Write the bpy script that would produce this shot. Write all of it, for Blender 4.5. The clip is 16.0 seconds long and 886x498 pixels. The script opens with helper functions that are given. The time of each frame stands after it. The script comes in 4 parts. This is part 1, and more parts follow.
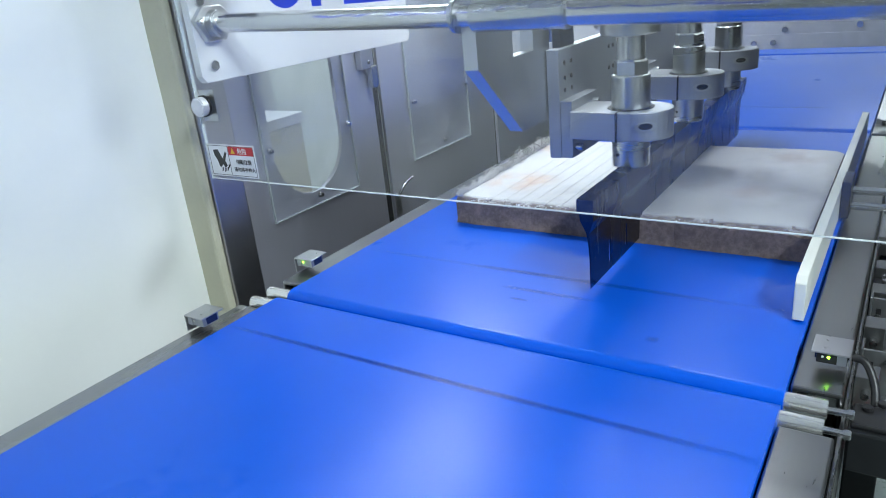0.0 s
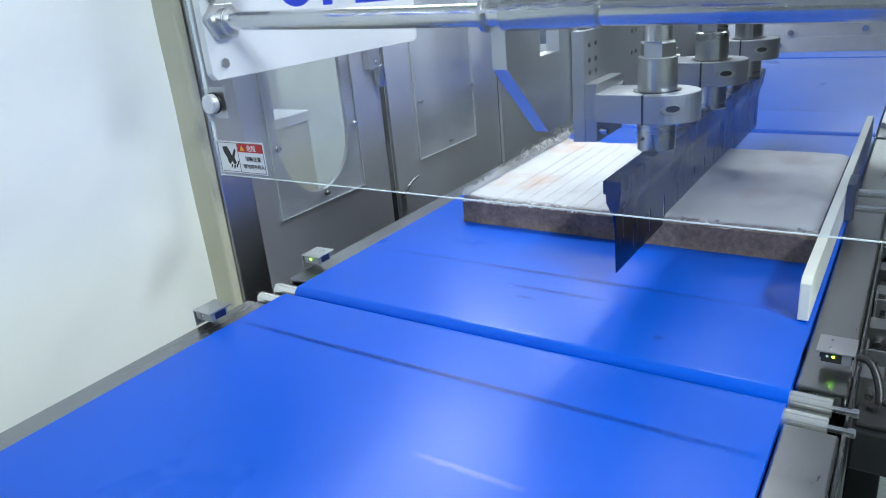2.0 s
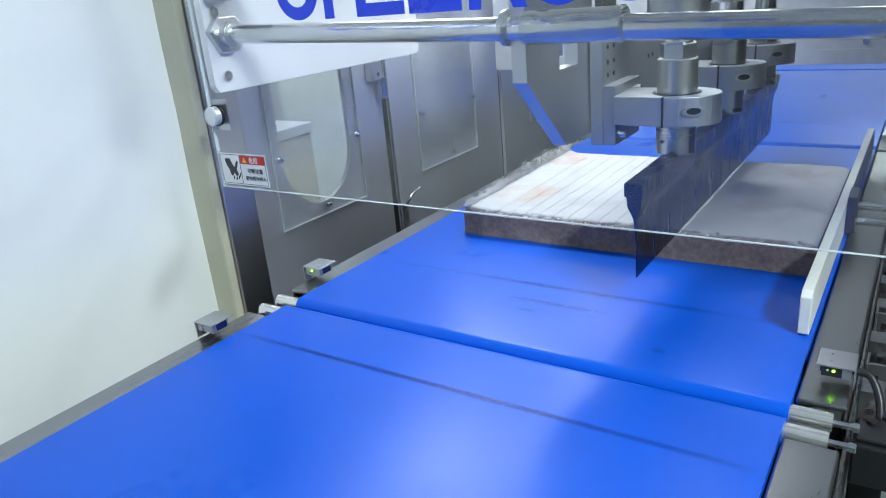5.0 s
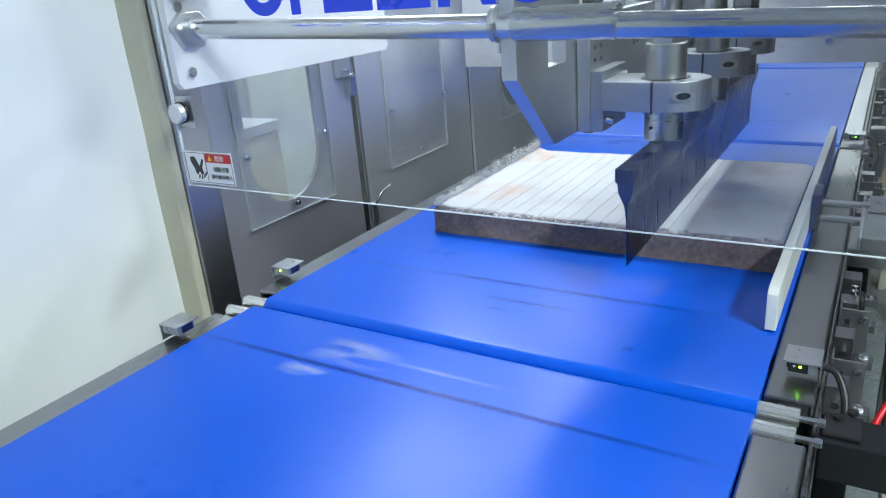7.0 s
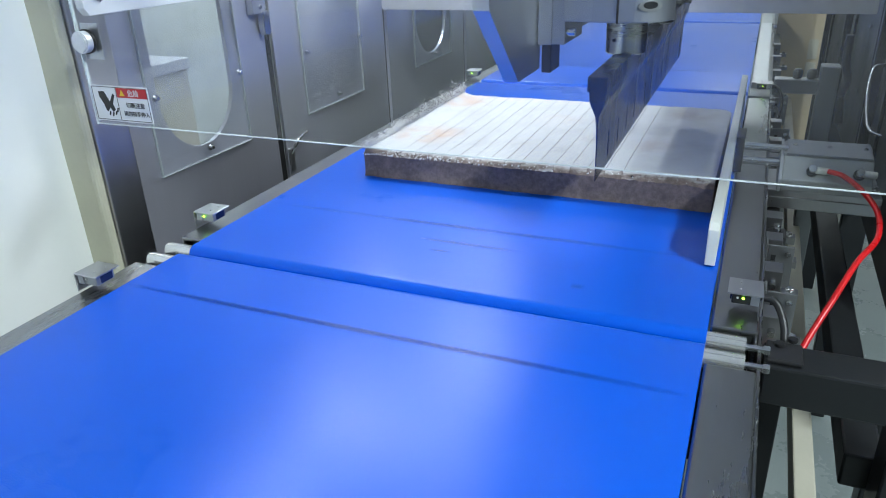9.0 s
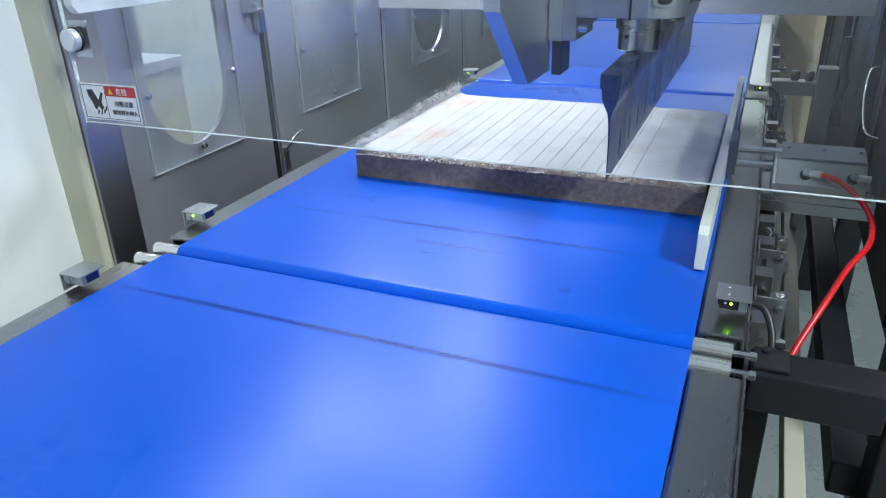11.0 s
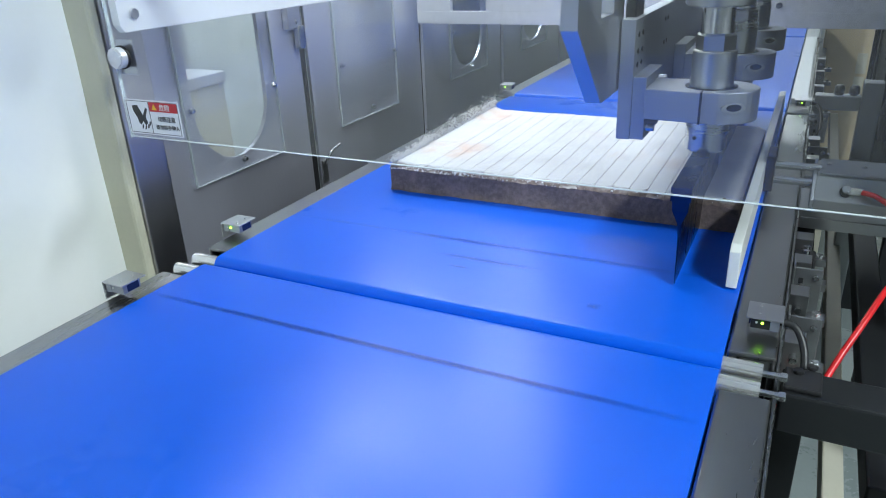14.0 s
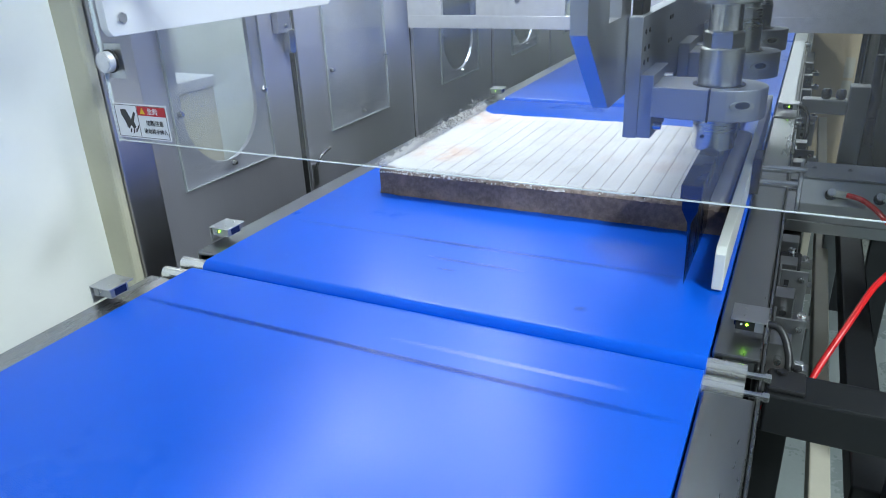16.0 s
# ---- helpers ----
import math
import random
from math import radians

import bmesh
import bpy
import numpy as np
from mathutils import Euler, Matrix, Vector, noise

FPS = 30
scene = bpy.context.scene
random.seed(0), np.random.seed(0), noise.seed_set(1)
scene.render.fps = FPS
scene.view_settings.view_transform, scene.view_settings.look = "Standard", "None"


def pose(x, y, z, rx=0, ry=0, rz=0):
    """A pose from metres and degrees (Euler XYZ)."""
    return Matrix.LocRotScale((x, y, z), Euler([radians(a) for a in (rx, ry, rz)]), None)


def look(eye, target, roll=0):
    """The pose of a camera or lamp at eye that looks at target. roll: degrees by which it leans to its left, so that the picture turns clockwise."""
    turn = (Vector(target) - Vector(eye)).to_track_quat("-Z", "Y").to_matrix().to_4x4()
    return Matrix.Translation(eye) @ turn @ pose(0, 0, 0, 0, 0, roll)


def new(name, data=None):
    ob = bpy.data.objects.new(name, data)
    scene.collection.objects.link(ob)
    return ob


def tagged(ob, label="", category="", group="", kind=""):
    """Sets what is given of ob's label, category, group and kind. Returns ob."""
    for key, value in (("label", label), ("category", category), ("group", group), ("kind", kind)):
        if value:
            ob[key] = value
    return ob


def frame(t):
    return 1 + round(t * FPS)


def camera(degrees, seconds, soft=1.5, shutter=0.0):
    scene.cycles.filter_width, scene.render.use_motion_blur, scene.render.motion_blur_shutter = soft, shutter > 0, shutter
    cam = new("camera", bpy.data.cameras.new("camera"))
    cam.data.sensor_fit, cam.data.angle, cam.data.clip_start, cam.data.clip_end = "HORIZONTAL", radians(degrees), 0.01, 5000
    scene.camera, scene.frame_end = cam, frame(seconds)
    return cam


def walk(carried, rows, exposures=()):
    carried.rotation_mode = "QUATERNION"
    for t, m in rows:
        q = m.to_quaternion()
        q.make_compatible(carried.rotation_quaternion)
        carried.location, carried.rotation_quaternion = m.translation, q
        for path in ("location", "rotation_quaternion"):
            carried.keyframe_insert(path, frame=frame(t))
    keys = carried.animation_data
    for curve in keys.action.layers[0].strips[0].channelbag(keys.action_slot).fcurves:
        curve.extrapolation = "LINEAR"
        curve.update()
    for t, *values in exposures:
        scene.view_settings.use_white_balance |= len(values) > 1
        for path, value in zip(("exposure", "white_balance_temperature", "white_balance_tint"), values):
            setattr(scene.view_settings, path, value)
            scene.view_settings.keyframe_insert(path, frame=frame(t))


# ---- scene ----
cam = camera(63.6, 16.0, 1.0)
PATH = [
    (0, (0.428, -0.691, 1.334), (-0.632, 0.846, 0.616), -5.9),
    (0.5, (0.427, -0.691, 1.33), (-0.622, 0.853, 0.613), -5.6),
    (1, (0.429, -0.694, 1.332), (-0.62, 0.85, 0.611), -5.3),
    (1.5, (0.428, -0.701, 1.331), (-0.631, 0.836, 0.614), -5.3),
    (2, (0.426, -0.703, 1.333), (-0.638, 0.832, 0.619), -5.4),
    (2.5, (0.431, -0.704, 1.334), (-0.633, 0.835, 0.629), -5.4),
    (3, (0.435, -0.699, 1.336), (-0.624, 0.848, 0.639), -5.4),
    (3.5, (0.43, -0.698, 1.335), (-0.629, 0.851, 0.644), -5.3),
    (4, (0.428, -0.702, 1.334), (-0.646, 0.839, 0.646), -5.3),
    (6.5, (0.43, -0.703, 1.342), (-0.631, 0.848, 0.656), -5.4),
    (7, (0.425, -0.695, 1.337), (-0.578, 0.886, 0.634), -4.8),
    (7.5, (0.406, -0.695, 1.331), (-0.502, 0.926, 0.59), -3.8),
    (8, (0.372, -0.699, 1.315), (-0.436, 0.952, 0.526), -2.9),
    (8.5, (0.362, -0.705, 1.31), (-0.382, 0.957, 0.482), -2.4),
    (11, (0.375, -0.69, 1.312), (-0.367, 0.968, 0.475), -1.9),
    (11.5, (0.383, -0.688, 1.316), (-0.395, 0.959, 0.49), -2.0),
    (12, (0.385, -0.688, 1.317), (-0.424, 0.948, 0.499), -2.3),
    (12.5, (0.387, -0.687, 1.316), (-0.445, 0.942, 0.505), -2.5),
    (13, (0.386, -0.688, 1.318), (-0.458, 0.933, 0.506), -2.7),
    (13.5, (0.387, -0.692, 1.317), (-0.462, 0.929, 0.509), -2.7),
    (14, (0.39, -0.691, 1.318), (-0.457, 0.933, 0.516), -2.6),
    (14.5, (0.392, -0.694, 1.32), (-0.449, 0.937, 0.525), -2.4),
    (15, (0.398, -0.693, 1.32), (-0.437, 0.943, 0.529), -2.5),
    (15.5, (0.396, -0.692, 1.318), (-0.437, 0.946, 0.527), -2.5),
    (16, (0.398, -0.691, 1.318), (-0.434, 0.946, 0.525), -2.5),
]
walk(cam, [(t, look(eye, target, roll)) for t, eye, target, roll in PATH])

# ---------------------------------------------------------------- light
world = bpy.data.worlds.new("world")
scene.world = world
world.use_nodes = True
world.node_tree.nodes["Background"].inputs[0].default_value = (0.8, 0.9, 1.0, 1)
world.node_tree.nodes["Background"].inputs[1].default_value = 0.15
LAMP = 26.0


def area(name, x, y, z, sx, sy, watts, colour=(0.835, 0.96, 1.0), rx=0, ry=0, rz=0):
    data = bpy.data.lights.new(name, "AREA")
    data.shape, data.size, data.size_y, data.energy, data.color = "RECTANGLE", sx, sy, watts, colour
    ob = new(name, data)
    ob.matrix_world = pose(x, y, z, rx, ry, rz)
    return ob


# ---------------------------------------------------------------- materials
def nodes_of(name):
    m = bpy.data.materials.new(name)
    m.use_nodes = True
    nt = m.node_tree
    return m, nt, nt.nodes["Principled BSDF"]


def put(nt, kind, **values):
    n = nt.nodes.new(kind)
    for k, v in values.items():
        if k in n.inputs:
            n.inputs[k].default_value = v
    return n


def surface(name, colour, rough=0.5, metal=0.0, vary=0.15, scale=8.0, grain=300.0, bump=0.1, stretch=(1, 1, 1), rough_vary=0.1, spec=0.5, tint=None, wave=0.0):
    """Two scales of noise on colour and gloss, with a fine bump."""
    m, nt, p = nodes_of(name)
    geo = nt.nodes.new("ShaderNodeTexCoord")
    mp = nt.nodes.new("ShaderNodeMapping")
    mp.inputs["Scale"].default_value = stretch
    nt.links.new(geo.outputs["Object"], mp.inputs["Vector"])
    big = put(nt, "ShaderNodeTexNoise", Scale=scale, Detail=4.0)
    fine = put(nt, "ShaderNodeTexNoise", Scale=grain, Detail=3.0)
    nt.links.new(mp.outputs[0], big.inputs["Vector"])
    nt.links.new(mp.outputs[0], fine.inputs["Vector"])
    ramp = nt.nodes.new("ShaderNodeMix")
    ramp.data_type = "RGBA"
    other = tint or tuple(c * (1 - vary * 2) for c in colour)
    ramp.inputs[6].default_value, ramp.inputs[7].default_value = (*other, 1), (*colour, 1)
    add = nt.nodes.new("ShaderNodeMath")
    add.operation = "MULTIPLY_ADD"
    add.inputs[1].default_value = 0.35
    nt.links.new(fine.outputs[0], add.inputs[0])
    sub = nt.nodes.new("ShaderNodeMapRange")
    sub.inputs["From Min"].default_value, sub.inputs["From Max"].default_value = 0.3, 0.7
    sub.inputs["To Max"].default_value = 0.8
    nt.links.new(big.outputs[0], sub.inputs["Value"])
    nt.links.new(sub.outputs[0], add.inputs[2])
    nt.links.new(add.outputs[0], ramp.inputs[0])
    nt.links.new(ramp.outputs[2], p.inputs["Base Color"])
    r = nt.nodes.new("ShaderNodeMapRange")
    r.inputs["To Min"].default_value, r.inputs["To Max"].default_value = max(0.02, rough - rough_vary), min(1, rough + rough_vary)
    nt.links.new(add.outputs[0], r.inputs["Value"])
    nt.links.new(r.outputs[0], p.inputs["Roughness"])
    p.inputs["Metallic"].default_value = metal
    p.inputs["Specular IOR Level"].default_value = spec
    if bump:
        b = put(nt, "ShaderNodeBump", Strength=bump, Distance=0.001)
        nt.links.new(fine.outputs[0], b.inputs["Height"])
        nt.links.new(b.outputs[0], p.inputs["Normal"])
        if wave:
            w = put(nt, "ShaderNodeBump", Strength=wave, Distance=0.01)
            nt.links.new(big.outputs[0], w.inputs["Height"])
            nt.links.new(w.outputs[0], b.inputs["Normal"])
    return m


def glowing(name, colour, strength):
    m, nt, p = nodes_of(name)
    p.inputs["Base Color"].default_value = (*colour, 1)
    p.inputs["Emission Color"].default_value = (*colour, 1)
    p.inputs["Emission Strength"].default_value = strength
    return m


def clear(name, tint=(0.97, 0.98, 0.98), gloss=1.0, haze=0.03):
    """A clear plastic sheet: see-through, glossy at glancing angles, faintly scuffed."""
    m, nt, p = nodes_of(name)
    out = nt.nodes["Material Output"]
    see = nt.nodes.new("ShaderNodeBsdfTransparent")
    see.inputs[0].default_value = (*tint, 1)
    shine = put(nt, "ShaderNodeBsdfGlossy", Roughness=0.03)
    face = put(nt, "ShaderNodeLayerWeight", Blend=0.5)
    power = nt.nodes.new("ShaderNodeMath")
    power.operation = "POWER"
    power.inputs[1].default_value = 4.0
    nt.links.new(face.outputs["Facing"], power.inputs[0])
    k = nt.nodes.new("ShaderNodeMath")
    k.operation = "MULTIPLY_ADD"
    k.inputs[1].default_value, k.inputs[2].default_value = 0.6 * gloss, 0.04 * gloss
    nt.links.new(power.outputs[0], k.inputs[0])
    mix = nt.nodes.new("ShaderNodeMixShader")
    nt.links.new(k.outputs[0], mix.inputs[0])
    nt.links.new(see.outputs[0], mix.inputs[1])
    nt.links.new(shine.outputs[0], mix.inputs[2])
    dust = put(nt, "ShaderNodeBsdfDiffuse", Color=(0.8, 0.82, 0.85, 1))
    coord = nt.nodes.new("ShaderNodeTexCoord")
    n = put(nt, "ShaderNodeTexNoise", Scale=5.0, Detail=6.0)
    nt.links.new(coord.outputs["Object"], n.inputs["Vector"])
    r = nt.nodes.new("ShaderNodeMapRange")
    r.inputs["From Min"].default_value, r.inputs["From Max"].default_value, r.inputs["To Max"].default_value = 0.35, 0.75, haze * 2
    nt.links.new(n.outputs[0], r.inputs["Value"])
    mix2 = nt.nodes.new("ShaderNodeMixShader")
    nt.links.new(r.outputs[0], mix2.inputs[0])
    nt.links.new(mix.outputs[0], mix2.inputs[1])
    nt.links.new(dust.outputs[0], mix2.inputs[2])
    nt.links.new(mix2.outputs[0], out.inputs[0])
    return m


BELT = surface("blue_belt", (0.0015, 0.102, 0.66), 0.30, 0, 0.06, 5, 900, 0.05, rough_vary=0.04, spec=0.27, wave=0.10)
STEEL = surface("brushed_steel", (0.62, 0.62, 0.64), 0.30, 1, 0.06, 6, 220, 0.02, stretch=(1, 1, 0.08))
ROLLER = surface("satin_roller", (0.80, 0.80, 0.77), 0.18, 0.8, 0.06, 30, 300, 0.05, stretch=(0.05, 1, 1))
PANEL = surface("panel_steel", (0.68, 0.69, 0.77), 0.36, 0.78, 0.08, 3, 200, 0.03, stretch=(1, 1, 0.05))
SHADE = surface("dim_interior", (0.085, 0.088, 0.10), 0.28, 1, 0.12, 4, 200, 0.04, stretch=(1, 1, 0.05))
RAIL = surface("rail_steel", (0.35, 0.355, 0.36), 0.30, 0.97, 0.08, 9, 320, 0.015, stretch=(1, 0.15, 1))
CHROME = surface("chrome", (0.70, 0.70, 0.71), 0.20, 1, 0.05, 12, 200, 0.02, stretch=(0.05, 1, 1), rough_vary=0.05)
TURNED = surface("turned_steel", (0.60, 0.61, 0.61), 0.27, 1, 0.08, 20, 400, 0.05, stretch=(0.1, 0.1, 1))
ALU = surface("anodised_aluminium", (0.44, 0.46, 0.50), 0.52, 1, 0.06, 10, 700, 0.05)
FROST = surface("frosted_steel", (0.80, 0.81, 0.83), 0.42, 0.55, 0.10, 60, 260, 0.15)
ALU_LIGHT = surface("bright_aluminium", (0.58, 0.59, 0.61), 0.40, 1, 0.06, 10, 500, 0.05)
CYL = surface("cast_aluminium", (0.50, 0.51, 0.51), 0.36, 0.9, 0.10, 14, 400, 0.08)
BLADE = surface("titanium_blade", (0.065, 0.072, 0.10), 0.24, 1, 0.10, 9, 300, 0.03, stretch=(1, 1, 0.1))
WHITE = surface("white_powder_coat", (0.80, 0.81, 0.83), 0.4, 0, 0.03, 10, 500, 0.03)
POLY = surface("white_polyethylene", (0.72, 0.74, 0.70), 0.45, 0, 0.06, 14, 260, 0.1)
WALLP = surface("white_wall_panel", (0.90, 0.92, 0.89), 0.5, 0, 0.03, 2.0, 60, 0.05)
GREYW = surface("dim_wall_grey", (0.22, 0.23, 0.24), 0.6, 0, 0.05, 2.0, 60, 0.05)
BEIGE = surface("beige_sealant", (0.56, 0.55, 0.42), 0.6, 0, 0.10, 6, 120, 0.1)
TAN = surface("tan_board", (0.62, 0.50, 0.33), 0.6, 0, 0.10, 6, 150, 0.1)
CREAM = surface("cream_beam", (0.60, 0.57, 0.46), 0.5, 0, 0.10, 6, 150, 0.1)
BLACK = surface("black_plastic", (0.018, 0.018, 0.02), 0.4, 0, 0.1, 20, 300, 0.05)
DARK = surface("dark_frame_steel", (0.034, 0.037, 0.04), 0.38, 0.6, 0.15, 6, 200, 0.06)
FLOOR = surface("epoxy_floor", (0.25, 0.29, 0.285), 0.25, 0, 0.12, 2.5, 90, 0.03)
CEIL = surface("ceiling_panel", (0.75, 0.76, 0.77), 0.6, 0, 0.03, 3, 60, 0.02)
RED = surface("red_hose", (0.70, 0.012, 0.015), 0.28, 0, 0.08, 20, 200, 0.02)
RED_INK = surface("red_ink", (0.55, 0.02, 0.03), 0.4, 0, 0.03, 20, 200, 0)
BLACK_INK = surface("black_ink", (0.02, 0.02, 0.022), 0.4, 0, 0.03, 20, 200, 0)
YELLOW_INK = surface("yellow_ink", (0.80, 0.48, 0.02), 0.4, 0, 0.03, 20, 200, 0)
LABEL = surface("white_label", (0.80, 0.81, 0.82), 0.35, 0, 0.02, 20, 200, 0)
BLUE_INK = surface("blue_film", (0.012, 0.06, 0.72), 0.3, 0, 0.02, 20, 200, 0)
BLUE_LENS = surface("blue_lens", (0.006, 0.014, 0.07), 0.3, 0, 0.05, 30, 300, 0)
RIM = surface("cover_rim", (0.40, 0.44, 0.46), 0.3, 0, 0.05, 12, 200, 0.02)
EDGE = surface("polished_sheet_edge", (0.66, 0.72, 0.73), 0.2, 0, 0.05, 12, 200, 0.02)
GREEN = glowing("green_lamp", (0.35, 1.0, 0.03), 14.0)
GALV = surface("galvanised_steel", (0.36, 0.37, 0.38), 0.38, 0.9, 0.12, 12, 260, 0.05)
TUBE = glowing("lamp_diffuser", (0.90, 0.97, 1.0), 4.0)
SHEET = clear("clear_sheet", haze=0.018)
COVER = clear("clear_cover", (0.86, 0.88, 0.91), haze=0.10)


def film_on_belt(name, colour, cover, rough, scale, stretch, ragged, edge=2.0, patch=None):
    """A thin film, for a smear or the painted shade of a crease, that thins out towards its rim and breaks up in
    streaks.
    """
    m, nt, p = nodes_of(name)
    p.inputs["Base Color"].default_value = (*colour, 1)
    p.inputs["Roughness"].default_value = rough
    p.inputs["Specular IOR Level"].default_value = 0.36
    co = nt.nodes.new("ShaderNodeTexCoord")
    axes = nt.nodes.new("ShaderNodeSeparateXYZ")
    if patch:
        span = put(nt, "ShaderNodeMapping")
        wx, wy = patch[1] - patch[0], patch[3] - patch[2]
        span.inputs["Scale"].default_value = (1 / wx, 1 / wy, 1)
        span.inputs["Location"].default_value = (-patch[0] / wx, -patch[2] / wy, 0)
        nt.links.new(co.outputs["Object"], span.inputs["Vector"])
        nt.links.new(span.outputs[0], axes.inputs[0])
    else:
        nt.links.new(co.outputs["Generated"], axes.inputs[0])

    def calc(op, a, b):
        n = nt.nodes.new("ShaderNodeMath")
        n.operation = op
        for i, v in enumerate((a, b)):
            if isinstance(v, (int, float)):
                n.inputs[i].default_value = v
            else:
                nt.links.new(v, n.inputs[i])
        return n.outputs[0]

    full = None
    for i in (0, 1):
        k = calc("ABSOLUTE", calc("MULTIPLY_ADD", axes.outputs[i], 2.0), 0)
        k.node.inputs[0].links[0].from_node.inputs[2].default_value = -1.0
        k = calc("SUBTRACT", 1.0, calc("POWER", k, edge))
        full = k if full is None else calc("MULTIPLY", full, k)
    mp = nt.nodes.new("ShaderNodeMapping")
    mp.inputs["Scale"].default_value = stretch
    nt.links.new(co.outputs["Object"], mp.inputs["Vector"])
    n = put(nt, "ShaderNodeTexNoise", Scale=scale, Detail=5.0, Distortion=0.4)
    nt.links.new(mp.outputs[0], n.inputs["Vector"])
    r = nt.nodes.new("ShaderNodeMapRange")
    r.inputs["From Min"].default_value, r.inputs["From Max"].default_value = 0.5 - ragged * 0.1, 0.62
    r.inputs["To Min"].default_value, r.inputs["To Max"].default_value = 1 - ragged, 1
    nt.links.new(n.outputs[0], r.inputs["Value"])
    fac = calc("MULTIPLY", calc("MULTIPLY", full, r.outputs[0]), cover)
    see = nt.nodes.new("ShaderNodeBsdfTransparent")
    mix = nt.nodes.new("ShaderNodeMixShader")
    nt.links.new(fac, mix.inputs[0])
    nt.links.new(see.outputs[0], mix.inputs[1])
    nt.links.new(p.outputs[0], mix.inputs[2])
    nt.links.new(mix.outputs[0], nt.nodes["Material Output"].inputs[0])
    return m


# CREASE and FAINT paint the shade of bends in the belt as darker blue.
CREASE = film_on_belt("crease_shade", (0.001, 0.05, 0.38), 0.42, 0.28, 3.0, (1, 1, 1), 0.3, 2.0)
FAINT = film_on_belt("faint_crease_shade", (0.001, 0.06, 0.42), 0.2, 0.28, 5.0, (1, 1, 1), 0.7)
SCUFF = film_on_belt("dark_scuff", (0.002, 0.03, 0.2), 0.15, 0.28, 40.0, (1, 1, 1), 0.5)
STREAK = film_on_belt("thin_frost_streak", (0.72, 0.80, 0.95), 0.19, 0.3, 9.0, (0.6, 4, 1), 0.6)


def cake_crumb():
    """Brown crumb with a white frosted top that thins at the rim and bears a few browned spots and painted grey shadow
    smudges.
    """
    m, nt, p = nodes_of("frosted_sponge")
    g = nt.nodes.new("ShaderNodeNewGeometry")
    pos = g.outputs["Position"]

    def noise_at(scale, detail=5.0, rough=0.6, src=pos):
        n = put(nt, "ShaderNodeTexNoise", Scale=scale, Detail=detail, Roughness=rough)
        nt.links.new(src, n.inputs["Vector"])
        return n.outputs[0]

    def span(src, lo, hi, a=0.0, b=1.0):
        r = nt.nodes.new("ShaderNodeMapRange")
        r.interpolation_type = "SMOOTHSTEP"
        for k, v in zip(("From Min", "From Max", "To Min", "To Max"), (lo, hi, a, b)):
            r.inputs[k].default_value = v
        nt.links.new(src, r.inputs["Value"])
        return r.outputs[0]

    def calc(op, *args):
        n = nt.nodes.new("ShaderNodeMath")
        n.operation = op
        for i, v in enumerate(args):
            if isinstance(v, (int, float)):
                n.inputs[i].default_value = v
            else:
                nt.links.new(v, n.inputs[i])
        return n.outputs[0]

    def blend(fac, a, b):
        n = nt.nodes.new("ShaderNodeMix")
        n.data_type = "RGBA"
        nt.links.new(fac, n.inputs[0])
        for i, v in ((6, a), (7, b)):
            if isinstance(v, tuple):
                n.inputs[i].default_value = (*v, 1)
            else:
                nt.links.new(v, n.inputs[i])
        return n.outputs[2]

    mid, fine, grit = noise_at(16, 6, 0.7), noise_at(420, 4), noise_at(130, 5, 0.7)
    mp = nt.nodes.new("ShaderNodeMapping")
    mp.inputs["Scale"].default_value = (1.0, 0.35, 1.0)
    mp.inputs["Rotation"].default_value = (0, 0, 0.9)
    nt.links.new(pos, mp.inputs["Vector"])
    streak = noise_at(24, 5, 0.6, mp.outputs[0])
    top = blend(span(mid, 0.45, 0.75), (0.58, 0.58, 0.59), (0.47, 0.46, 0.47))
    # The dark grey spot at (0.20, 0.62) is a shadow smudge put into the colour.
    for (x, y, radius, power, tint) in ((-0.19, 0.49, 0.085, 0.9, (0.58, 0.37, 0.26)), (-0.225, 0.765, 0.085, 0.8, (0.58, 0.39, 0.29)), (0.112, 0.56, 0.06, 0.6, (0.50, 0.38, 0.34)),
                                        (0.214, 0.53, 0.055, 0.6, (0.44, 0.34, 0.31)), (0.20, 0.62, 0.075, 0.6, (0.30, 0.26, 0.27)), (0.262, 0.755, 0.06, 0.8, (0.42, 0.33, 0.30)), (0.02, 0.66, 0.07, 0.3, (0.60, 0.50, 0.46))):
        d = nt.nodes.new("ShaderNodeVectorMath")
        d.operation = "DISTANCE"
        nt.links.new(pos, d.inputs[0])
        d.inputs[1].default_value = (x, y, 0.948)
        near = span(d.outputs["Value"], radius, radius * 0.2)
        src = streak if tint[0] < 0.52 else mid
        top = blend(calc("MULTIPLY", calc("MULTIPLY", near, span(src, 0.36, 0.60)), power), top, tint)
    crumb = calc("ADD", calc("MULTIPLY", grit, 0.5), calc("MULTIPLY", mid, 0.5))
    side = blend(span(crumb, 0.36, 0.66), (0.14, 0.108, 0.098), (0.275, 0.21, 0.185))
    axis = nt.nodes.new("ShaderNodeSeparateXYZ")
    nt.links.new(g.outputs["Normal"], axis.inputs[0])
    up = calc("ADD", axis.outputs[2], calc("MULTIPLY", calc("SUBTRACT", calc("ADD", calc("MULTIPLY", grit, 0.6), calc("MULTIPLY", mid, 0.4)), 0.5), 0.25))
    frost = span(up, 0.80, 0.96)
    nt.links.new(blend(frost, side, top), p.inputs["Base Color"])
    nt.links.new(calc("SUBTRACT", 0.85, calc("MULTIPLY", frost, 0.3)), p.inputs["Roughness"])
    b = put(nt, "ShaderNodeBump", Distance=0.002)
